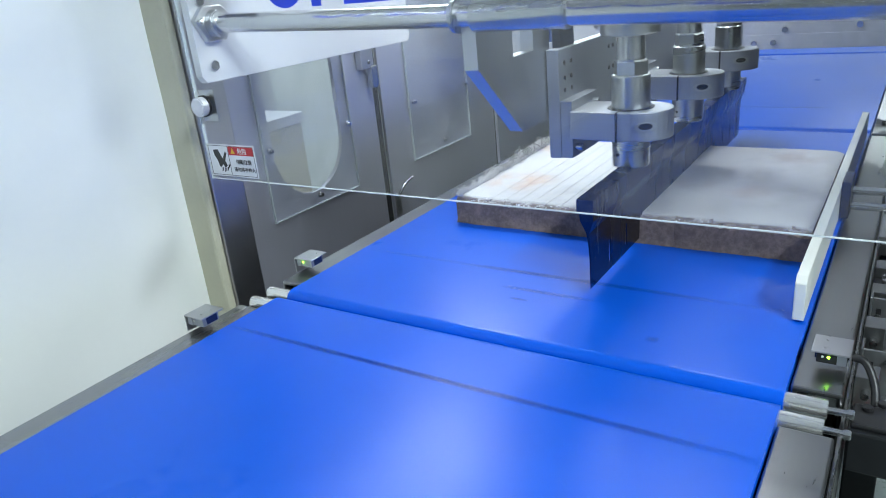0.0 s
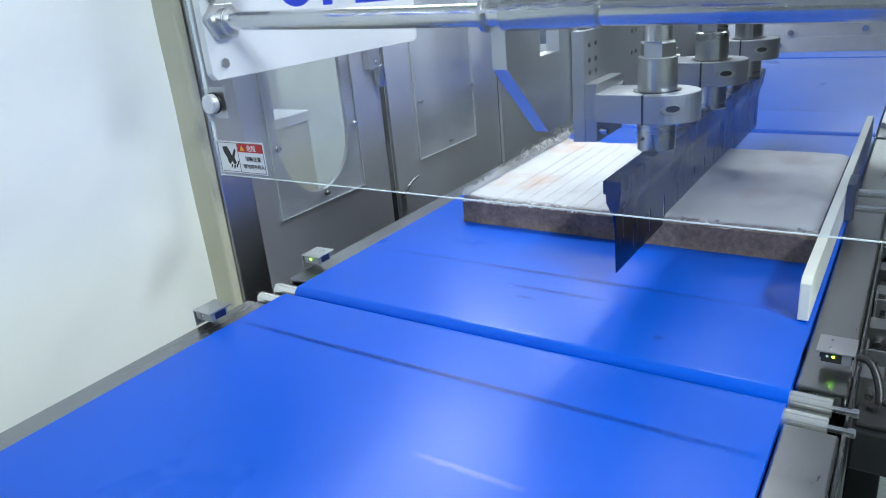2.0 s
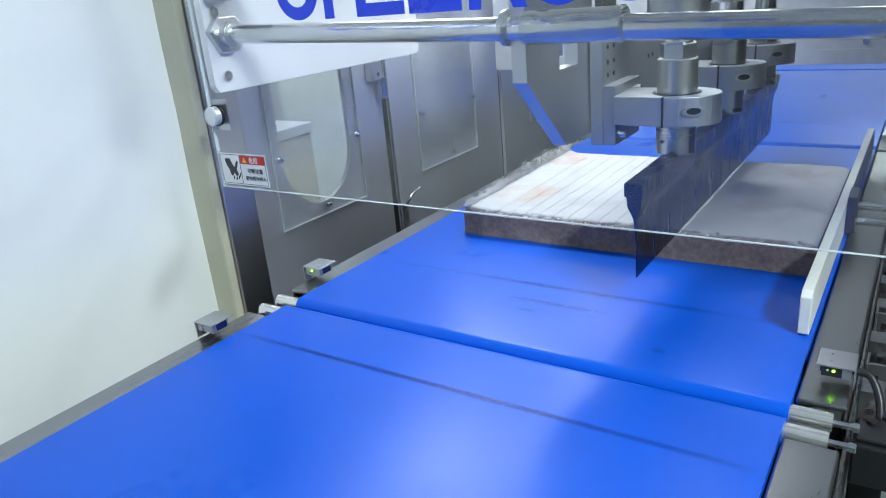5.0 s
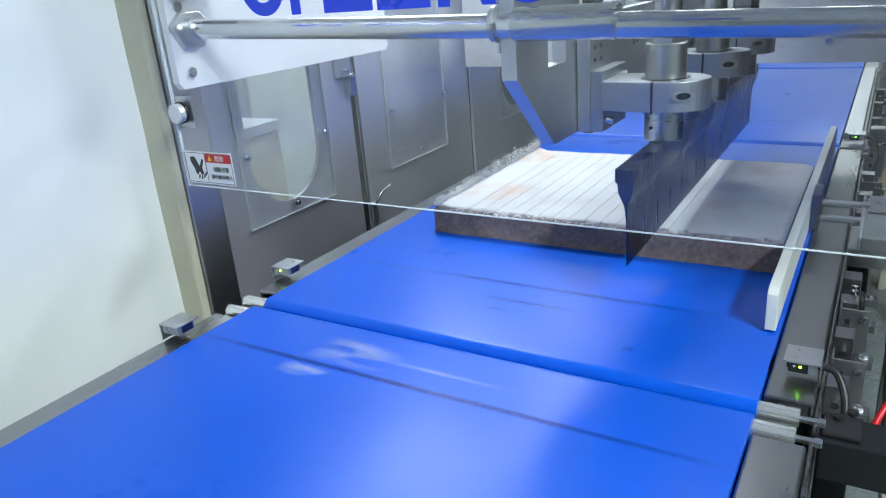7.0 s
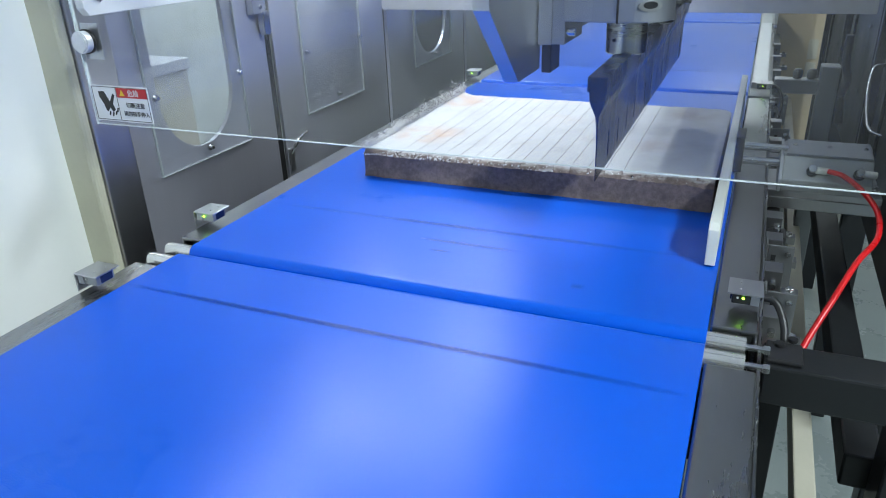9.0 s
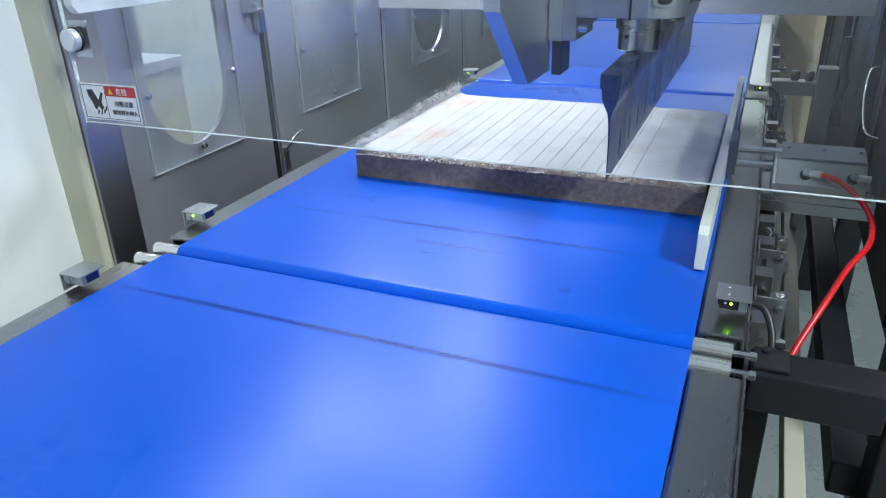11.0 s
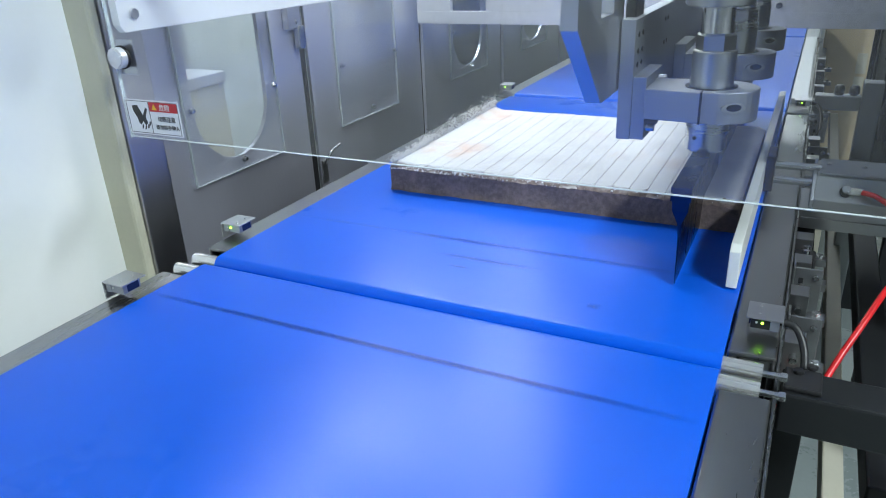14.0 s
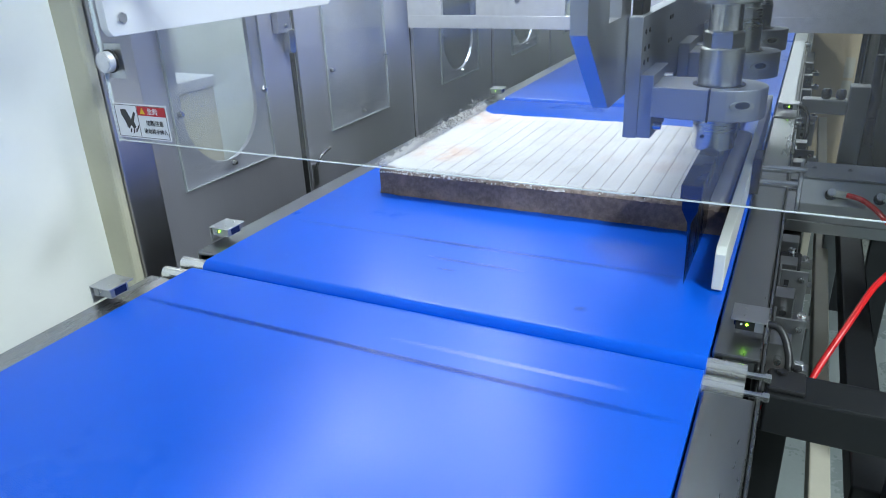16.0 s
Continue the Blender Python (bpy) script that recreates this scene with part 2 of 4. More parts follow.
    nt.links.new(calc("SUBTRACT", 0.7, calc("MULTIPLY", frost, 0.45)), b.inputs["Strength"])
    nt.links.new(calc("ADD", calc("MULTIPLY", grit, 0.7), calc("MULTIPLY", fine, 0.3)), b.inputs["Height"])
    nt.links.new(b.outputs[0], p.inputs["Normal"])
    return m


CAKE = cake_crumb()
ICE = surface("frost_crumb", (0.84, 0.84, 0.85), 0.6, 0, 0.08, 60, 400, 0.1)
CRUMB_DARK = surface("dark_crumb", (0.03, 0.026, 0.026), 0.8, 0, 0.2, 60, 400, 0.1)

# ---------------------------------------------------------------- building helpers
BASE = {}


def thing(name, label, category, at=(0, 0, 0), group="", kind=""):
    ob = new(name)
    ob.empty_display_size = 0.05
    ob.location = at
    BASE[ob.name] = Vector(at)
    return tagged(ob, label, category, group, kind)


def part(name, bm, material, parent=None, label="", smooth=False):
    """One mesh object; bm is in the world's metres and is set down under its parent."""
    me = bpy.data.meshes.new(name)
    off = BASE[parent.name] if parent else Vector((0, 0, 0))
    bmesh.ops.translate(bm, verts=bm.verts, vec=-off)
    bmesh.ops.recalc_face_normals(bm, faces=bm.faces)
    if smooth:
        for f in bm.faces:
            f.smooth = True
        for e in bm.edges:
            if len(e.link_faces) == 2 and e.calc_face_angle(0) > 0.6:
                e.smooth = False
    bm.to_mesh(me)
    bm.free()
    for mt in material if isinstance(material, (list, tuple)) else [material]:
        me.materials.append(mt)
    ob = new(name, me)
    if parent:
        ob.parent = parent
    BASE[ob.name] = off
    return tagged(ob, label)


def bevelled(bm, width, segments=2):
    edges = [e for e in bm.edges if len(e.link_faces) == 2 and e.calc_face_angle(0) > 0.5]
    if width:
        bmesh.ops.bevel(bm, geom=edges, offset=width, segments=segments, affect="EDGES", profile=0.5, clamp_overlap=True)
    return bm


def box(x0, x1, y0, y1, z0, z1, bevel=0.001):
    bm = bmesh.new()
    bmesh.ops.create_cube(bm, size=1)
    for v in bm.verts:
        v.co = ((x0 + x1) / 2 + v.co.x * (x1 - x0), (y0 + y1) / 2 + v.co.y * (y1 - y0), (z0 + z1) / 2 + v.co.z * (z1 - z0))
    return bevelled(bm, min(bevel, (x1 - x0) / 3, (y1 - y0) / 3, (z1 - z0) / 3))


def prism(axis, points, a, b, bevel=0.001):
    """A polygon drawn in the plane across an axis, drawn out from a to b along it. Points: (y, z), (x, z) or (x, y)."""
    bm = bmesh.new()
    place = {"x": lambda p, t: (t, p[0], p[1]), "y": lambda p, t: (p[0], t, p[1]), "z": lambda p, t: (p[0], p[1], t)}[axis]
    low, high = [[bm.verts.new(place(p, t)) for p in points] for t in (a, b)]
    bm.faces.new(low)
    bm.faces.new(high[::-1])
    n = len(points)
    for i in range(n):
        bm.faces.new((low[i], high[i], high[(i + 1) % n], low[(i + 1) % n]))
    bmesh.ops.recalc_face_normals(bm, faces=bm.faces)
    return bevelled(bm, bevel) if bevel else bm


def rod(p, q, radius, sides=28, bevel=0.0006):
    """A round bar from p to q."""
    p, q = Vector(p), Vector(q)
    bm = bmesh.new()
    bmesh.ops.create_cone(bm, cap_ends=True, segments=sides, radius1=radius, radius2=radius, depth=(q - p).length)
    turn = (q - p).to_track_quat("Z", "Y").to_matrix().to_4x4()
    if bevel:
        rim = [e for e in bm.edges if e.calc_face_angle(0) > 1.2]
        bmesh.ops.bevel(bm, geom=rim, offset=bevel, segments=2, affect="EDGES")
    bmesh.ops.transform(bm, matrix=Matrix.Translation((p + q) / 2) @ turn, verts=bm.verts)
    return bm


def lathe(x, y, profile, sides=36):
    """A turned piece about an upright axis; profile: (radius, z) from the bottom up."""
    bm = bmesh.new()
    rings = [[bm.verts.new((x + r * math.cos(2 * math.pi * i / sides), y + r * math.sin(2 * math.pi * i / sides), z)) for i in range(sides)] for r, z in profile]
    for lo, hi in zip(rings, rings[1:]):
        for i in range(sides):
            bm.faces.new((lo[i], lo[(i + 1) % sides], hi[(i + 1) % sides], hi[i]))
    bm.faces.new(rings[0][::-1])
    bm.faces.new(rings[-1])
    return bm


def merged(*bms):
    out = bmesh.new()
    for b in bms:
        me = bpy.data.meshes.new("tmp")
        b.to_mesh(me)
        b.free()
        out.from_mesh(me)
        bpy.data.meshes.remove(me)
    return out


def tube(points, radius, sides=14, steps=10):
    """A bent hose through some points."""
    pts = [Vector(p) for p in points]
    ext = [pts[0] * 2 - pts[1], *pts, pts[-1] * 2 - pts[-2]]
    line = []
    for i in range(1, len(ext) - 2):
        a, b, c, d = ext[i - 1:i + 3]
        for s in range(steps):
            t = s / steps
            line.append(0.5 * (2 * b + (c - a) * t + (2 * a - 5 * b + 4 * c - d) * t * t + (3 * b - a - 3 * c + d) * t ** 3))
    line.append(pts[-1])
    bm, rings = bmesh.new(), []
    side = Vector((0, 0, 1))
    for i, p in enumerate(line):
        way = (line[min(i + 1, len(line) - 1)] - line[max(i - 1, 0)]).normalized()
        u = way.cross(side)
        u = u.normalized() if u.length > 1e-3 else Vector((1, 0, 0))
        v = way.cross(u)
        rings.append([bm.verts.new(p + radius * (u * math.cos(2 * math.pi * k / sides) + v * math.sin(2 * math.pi * k / sides))) for k in range(sides)])
    for lo, hi in zip(rings, rings[1:]):
        for k in range(sides):
            bm.faces.new((lo[k], lo[(k + 1) % sides], hi[(k + 1) % sides], hi[k]))
    bm.faces.new(rings[0][::-1])
    bm.faces.new(rings[-1])
    return bm


def bolt_head(at, way, radius=0.006, height=0.005, sides=6):
    a = Vector(at)
    return rod(a, a + Vector(way) * height, radius, sides, 0.0008)


# ---------------------------------------------------------------- the room
def setting(name, bm, material, label, category):
    return tagged(part(name, bm, material), label, category, kind="structure")


Z = 0.9
setting("floor", box(-4, 4, -4, 8, -0.1, 0, 0), FLOOR, "grey-green glossy epoxy factory floor", "floor")
setting("ceiling", box(-4, 4, -4, 8, 2.9, 3.0, 0), CEIL, "white panelled ceiling over the cutting line", "ceiling")
def sagging_wall():
    """A wall panel whose thin skin draws in unevenly towards its sealed end."""
    bm = box(-0.75, -0.66, -3.9, 0.079, 0, 2.9, 0.002)
    ys = [-3.9, -2.0, -0.8] + [-0.4 + 0.012 * i for i in range(41)]
    zs = [0.0, 0.5] + [0.8 + 0.02 * i for i in range(46)] + [2.2, 2.9]
    g = []
    for y in ys:
        row = []
        for z in zs:
            edge = 0.045 * noise.noise(Vector((1.7, 0, z * 4.2))) + 0.02 * noise.noise(Vector((4.1, 0, z * 11)))
            k = min(1, max(0, (y + 0.095 - edge) / 0.13))
            row.append(bm.verts.new((-0.619 - 0.032 * k * k * (3 - 2 * k) + (0.003 * noise.noise(Vector((0, y * 6, z * 6))) if y > -0.4 else 0), y, z)))
        g.append(row)
    for i in range(len(ys) - 1):
        for j in range(len(zs) - 1):
            bm.faces.new((g[i][j], g[i + 1][j], g[i + 1][j + 1], g[i][j + 1])).smooth = True
    return bm


setting("wall_left", sagging_wall(), WALLP, "smooth white cold-room wall panel beside the conveyor", "wall")
setting("trim", box(-0.75, -0.598, 0.080, 0.099, 0, 2.9, 0.006), BEIGE, "beige sealed end strip of the white wall panel", "trim")
# wall_right and wall_front are unseen; their grey dims what the metal reflects.
setting("wall_right", box(2.4, 2.5, -3.9, 7.9, 0, 2.9, 0), GREYW, "plain unseen factory wall, greyed to dim reflections", "wall")
setting("wall_back", box(-3.9, 2.4, 6.5, 6.6, 0, 2.9, 0), WALLP, "plain white factory wall at the far end of the line", "wall")
setting("wall_front", box(-3.9, 2.4, -3.9, -3.8, 0, 2.9, 0), GREYW, "plain unseen factory wall, greyed to dim reflections", "wall")
setting("wall_far_left", box(-2.6, -2.5, 0.1, 6.5, 0, 2.9, 0), WALLP, "plain white factory wall behind the machine", "wall")


def ceiling_light(x, y, watts, sx=0.3, sy=1.2):
    t = thing("ceiling_light", "flat white ceiling light panel out of view, switched on", "ceiling light", (x, y, 2.9), "ceiling lights over the line")
    part("frame", merged(box(x - sx / 2 - .03, x + sx / 2 + .03, y - sy / 2 - .03, y - sy / 2, 2.84, 2.899), box(x - sx / 2 - .03, x + sx / 2 + .03, y + sy / 2, y + sy / 2 + .03, 2.84, 2.899),
         box(x - sx / 2 - .03, x - sx / 2, y - sy / 2, y + sy / 2, 2.84, 2.899), box(x + sx / 2, x + sx / 2 + .03, y - sy / 2, y + sy / 2, 2.84, 2.899)), WHITE, t)
    part("diffuser", box(x - sx / 2, x + sx / 2, y - sy / 2, y + sy / 2, 2.86, 2.898), TUBE, t)
    area("ceiling_lamp", x, y, 2.85, sx, sy, watts)


# All unseen; (2.0, -1.1) and (1.35, 1.9) are added to brighten wall and board.
for x, y, k in ((-1.5, 1.65, 1.6), (2.0, -1.1, 5.0), (-1.2, 3.6, 1.2), (0.2, 4.6, 0.9), (1.35, 1.9, 0.3)):
    ceiling_light(x, y, LAMP * k)

# ---------------------------------------------------------------- conveyors
def arc(cy, cz, r, a0, a1, n=8):
    return [(cy + r * math.cos(radians(a0 + (a1 - a0) * i / n)), cz + r * math.sin(radians(a0 + (a1 - a0) * i / n))) for i in range(n + 1)]


def conveyor(name, label, y0, y1, joints, rail0, rail1, nose=0.0145):
    t = thing(name, label, "conveyor", (0, (y0 + y1) / 2, 0), "belt conveyors of the line")
    prof = arc(y0 + nose, Z - nose, nose, 270, 90, 14) + arc(y1 - nose, Z - nose, nose, 90, -90, 14)
    part("belt", prism("x", prof, -0.351, 0.351, 0), BELT, t, "smooth royal-blue rubber belt", True)
    for y, xa, xb, w, mat in joints:
        part("crease_shade", box(xa, xb, y - w, y + w, Z + 0.0001, Z + 0.0004, 0), mat, t, "shade of a crease across the belt, put on as a darker film")
    for s, (ra, rb) in ((-1, rail0), (1, rail1)):
        xs = sorted((s * 0.353, s * 0.402))
        c = [(0.353, 0.80), (0.353, 0.893), (0.4025, 0.893), (0.4025, 0.79), (0.397, 0.79), (0.397, 0.886), (0.358, 0.886), (0.358, 0.80)]
        rail = prism("y", [(s * a, b) for a, b in c], ra, rb, 0.0024)
        part("side_rail", rail, RAIL, t, "folded stainless side rail")
        part("side_plate", box(*sorted((s * 0.4035, s * 0.4075)), y0 - 0.012, y1 + 0.012, 0.79, 0.878, 0.001), RAIL, t)
    for y, s in ((y0 + nose, 1), (y1 - nose, -1)):
        w = 0.391 if abs(y) < 0.1 else 0.349
        part("nose_roller", merged(rod((-w - 0.010, y, Z - nose), (w, y, Z - nose), 0.0102, 28), rod((-0.349, y, Z - nose), (0.349, y, Z - nose), nose - 0.0012, 28)), ROLLER, t, smooth=True)
        part("roller_shaft", rod((-0.403, y, Z - nose), (0.412, y, Z - nose), 0.0036, 14), CHROME, t, smooth=True)
        # Solid black block stands in for the shade inside the hollow rail end.
        part("end_piece", box(-0.396, 0.396, *sorted((y + s * 0.012, y + s * 0.05)), 0.79, 0.858, 0.001), BLACK, t, "black block put in for the shaded hollow of the frame end")
        for q in ((1,) if abs(y) < 0.1 else (-1, 1)):
            part("bolt", bolt_head((q * 0.408, y, Z - nose), (q, 0, 0), 0.0056, 0.007), CHROME, t)
    for s in (-1, 1):
        part("skirt", box(*sorted((s * 0.4085, s * 0.442)), y0 + 0.08, y1 - 0.08, 0.30, 0.775, 0.002), DARK, t, "dark steel skirt below the rail")
    part("bed", box(-0.345, 0.345, y0 + 0.05, y1 - 0.05, 0.80, 0.868, 0.001), DARK, t)
    for s in (-1, 1):
        for y in (y0 + 0.25, y1 - 0.25):
            part("leg", box(s * 0.38 - 0.02, s * 0.38 + 0.02, y - 0.02, y + 0.02, 0, 0.79, 0.002), STEEL, t)
    return t


infeed = conveyor("infeed_conveyor", "stainless conveyor with a royal-blue belt before the cutter", -1.9, -0.006, [(-0.115, -0.350, 0.350, 0.0052, CREASE)], (-1.9, -0.046), (-1.9, -0.041))
cutting = conveyor("cutting_conveyor", "stainless conveyor with a royal-blue belt under the blade", 0.0015, 1.188, [(0.195, -0.350, 0.350, 0.007, FAINT), (0.140, -0.05, 0.11, 0.006, FAINT)], (0.045, 1.186), (0.037, 1.186))
conveyor("outfeed_conveyor", "stainless conveyor with a royal-blue belt behind the cutter", 1.206, 2.50, [(1.46, -0.350, 0.350, 0.007, FAINT)], (1.208, 2.49), (1.208, 2.49))
conveyor("far_conveyor", "stainless conveyor with a royal-blue belt at the far end", 2.52, 4.6, [], (2.55, 4.6), (2.55, 4.6))
# frost smears lie on the belt in narrow strips, so that they can follow it round the nose
SMEARS = []
for y, t_at, marks in ((-0.178, 6.5, ((-0.175, -0.045, -0.035, 0.032, 1), (-0.19, -0.10, -0.075, -0.045, 1), (-0.12, 0.12, -0.0045, 0.0045, 0))),
                       (-0.245, 15.2, ((0.01, 0.29, -0.005, 0.005, 0),)),
                       (-0.21, 2.2, ((0.05, 0.18, -0.0045, 0.0045, 0),))):
    for xa, xb, ya, yb, wide in marks:
        off = BASE[infeed.name].y
        mat = film_on_belt("frosty_smear", (0.72, 0.80, 0.95), 0.27, 0.3, 14.0, (1, 2.5, 1), 1.0, patch=(xa, xb, y + ya - off, y + yb - off)) if wide else STREAK
        count = math.ceil((yb - ya) / 0.0101)
        for i in range(count):
            lo, hi = y + ya + (yb - ya) * i / count, y + ya + (yb - ya) * (i + 1) / count
            ob = part("frost_smear", box(xa, xb, lo, hi, Z + 0.0002, Z + 0.0004, 0), mat, infeed, "thin whitish frost smear carried along by the belt")
            SMEARS.append(((lo + hi) / 2, t_at, ob))
part("scuff", box(0.188, 0.206, 0.058, 0.074, Z + 0.0001, Z + 0.0004, 0), SCUFF, cutting, "small dark scuff on the belt")
part("scuff", box(-0.02, 0.012, 0.105, 0.112, Z + 0.0001, Z + 0.0004, 0), SCUFF, cutting, "small dark scuff on the belt")

t = thing("belt_guide", "bright metal edge strip beside the far belt", "guide strip", (0.375, 1.9, 0.893))
part("strip", box(0.356, 0.395, 1.30, 2.45, 0.893, 0.908, 0.002), ALU_LIGHT, t)


# ---------------------------------------------------------------- sensors
def sensor(x, y, s, lit=True):
    """A light barrier under a folded bracket on the rail; s: the side, facing the belt."""
    t = thing("photo_sensor", "small photoelectric sensor under a folded steel bracket" + (", green lamp lit" if lit else ", lamp dark"), "sensor", (x, y, 0.893), "light barriers on the rails")
    lo, hi = -s * 0.019 if s > 0 else -0.019, 0.019
    part("bracket", merged(box(x - 0.019, x + 0.019, y - 0.02, y + 0.02, 0.9165, 0.9185, 0.0006), box(*sorted((x + s * 0.0175, x + s * 0.019)), y - 0.02, y + 0.02, 0.893, 0.917, 0.0005)), STEEL, t)
    part("sensor_body", box(x - 0.014, x + 0.0155, y - 0.0165, y + 0.012, 0.9035, 0.9163, 0.001), BLACK if s > 0 else ALU, t)
    part("housing_end", box(*sorted((x + s * 0.0155, x + s * 0.006)), y - 0.0178, y - 0.0166, 0.904, 0.916, 0.0004), ALU, t)
    part("lamp" if lit else "white_dot", rod((x - 0.002, y - 0.0168, 0.9115), (x - 0.002, y - 0.0180, 0.9115), 0.0014, 12, 0.0003), GREEN if lit else POLY, t, "lit green indicator lamp" if lit else "")
    if lit:
        part("white_dot", rod((x - 0.008, y - 0.0168, 0.9115), (x - 0.008, y - 0.0179, 0.9115), 0.0014, 12, 0.0003), POLY, t)
    part("lens", box(*sorted((x - s * 0.0142, x - s * 0.016)), y - 0.010, y + 0.009, 0.905, 0.915, 0.0005), BLUE_LENS, t, "dark blue sensor lens")
    for dy in (-0.009, 0.009):
        part("screw", rod((x - s * 0.006, y + dy, 0.9186), (x - s * 0.006, y + dy, 0.9200), 0.0017, 10, 0.0004), STEEL, t)
    return t


sensor(-0.388, 0.103, -1)
sensor(-0.388, -0.122, -1, False)
sensor(-0.388, 1.255, -1)
sensor(0.385, 0.094, 1)
sensor(0.385, 1.255, 1)

for y in (0.094, 1.255):
    t = thing("sensor_cable", "black sensor cable looping down beside the rail", "cable", (0.408, y, 0.80), "sensor cables")
    part("sheath", tube([(0.400, y, 0.908), (0.418, y - 0.004, 0.905), (0.430, y - 0.022, 0.880), (0.428, y - 0.045, 0.845), (0.415, y - 0.05, 0.82)], 0.0042), BLACK, t, smooth=True)


# ---------------------------------------------------------------- the cake slab
PITCH, CUT0 = 0.0274, 0.083
X0, X1, Y0, Y1, TOP = -0.261, 0.328, 0.364, 0.833, 0.948
slab = thing("cake_slab", "frost-white topped brown sponge slab cut into strips on the belt", "cake", (0.03, 0.6, Z))
KERF = 0.0007


def strip(a, b, first=False, last=False):
    bm = bmesh.new()
    nx = max(2, int((b - a) / 0.0065))
    ys = [Y0 + 0.0032 * i for i in range(6)] + [Y0 + 0.022 + (Y1 - Y0 - 0.022) * i / 56 for i in range(57)]
    ny = len(ys) - 1
    rows = []
    def wob(x, y, k):
        return noise.noise(Vector((x * k, y * k, 3.3)))
    for j in range(ny + 1):
        row = []
        for i in range(nx + 1):
            x, y = a + (b - a) * i / nx, ys[j]
            z = TOP + 0.0012 * wob(x, y, 18) + 0.0005 * wob(x, y, 90)
            ey = min(y - Y0, Y1 - y)
            z -= (0.009 if y < 0.5 else 0.005) * max(0, 1 - ey / 0.015) ** 1.4
            if ey < 0.013:
                z += 0.0016 * wob(x, y, 150) + 0.001 * wob(x, y, 310)
            z -= 0.006 * max(0, 1 - (X1 - x) / 0.02) ** 2
            rise = max(0, 1 - (x - X0) / 0.035)
            z += (0.0045 + 0.003 * wob(x, y, 45) + 0.0015 * wob(x, y, 140)) * rise * (1 + 0.6 * (y - Y0) / 0.47)
            if j in (0, ny):
                y += 0.0022 * wob(x * 2, y + 7, 40) + 0.001 * wob(x, y, 170)
            if first and i == 0:
                x += 0.004 * wob(x, y, 60) + 0.003 * wob(x, y, 200)
            row.append((x, y, z))
        rows.append(row)
    grid = [[bm.verts.new(p) for p in r] for r in rows]
    for j in range(ny):
        for i in range(nx):
            f = bm.faces.new((grid[j][i], grid[j][i + 1], grid[j + 1][i + 1], grid[j + 1][i]))
            f.smooth = True
    rim = [grid[0][i] for i in range(nx)] + [grid[j][nx] for j in range(ny)] + [grid[ny][i] for i in range(nx, 0, -1)] + [grid[j][0] for j in range(ny, 0, -1)]
    upper = rim
    for h in (0.036, 0.022, 0.010, 0.003, 0.0004):
        lower = []
        for v in rim:
            x, y, _ = v.co
            out = 0.0016 * noise.noise(Vector((x * 70, y * 70, h * 160))) + 0.001 * noise.noise(Vector((x * 190, y * 190, h * 300)))
            if h < 0.011:
                out += 0.0022 * (0.011 - h) / 0.011
            if abs(y - Y0) < 0.006:
                y -= out
            elif abs(y - Y1) < 0.006:
                y += out
            elif first and abs(x - X0) < 0.012:
                x -= out
            elif last and abs(x - X1) < 0.012:
                x += out
            if not first and abs(v.co.x - a) < 1e-5:
                x = a - KERF / 2
            elif not last and abs(v.co.x - b) < 1e-5:
                x = b + KERF / 2
            lower.append(bm.verts.new((x, y, Z + h)))
        n = len(rim)
        for i in range(n):
            bm.faces.new((upper[i], upper[(i + 1) % n], lower[(i + 1) % n], lower[i]))
        upper = lower
    bm.faces.new(upper)
    return bm


cuts = [CUT0 + PITCH * k for k in range(-10, 9)]
edges = [X0, *cuts, X1]
for i, (a, b) in enumerate(zip(edges, edges[1:])):
    part("cake_strip", strip(a + (KERF / 2 if i else 0), b - (KERF / 2 if i < len(edges) - 2 else 0), i == 0, i == len(edges) - 2), CAKE, slab, smooth=True)
KERFS = []
for k in range(1, 9):
    x = CUT0 + PITCH * k
    bm = strip(x - KERF * 0.49, x + KERF * 0.49)
    for v in bm.verts:
        v.co.y = 0.6 + (v.co.y - 0.6) * 0.998
        v.co.x = min(x + KERF * 0.49, max(x - KERF * 0.49, v.co.x))
    KERFS.append((k, part("kerf", bm, CAKE, slab, "thin seam of cake that the blade presses down", True)))

rng = random.Random(4)
t = thing("crumbs", "white and dark loose frozen crumbs piled along the slab's edge", "crumbs", (X0, 0.6, Z), kind="stuff")


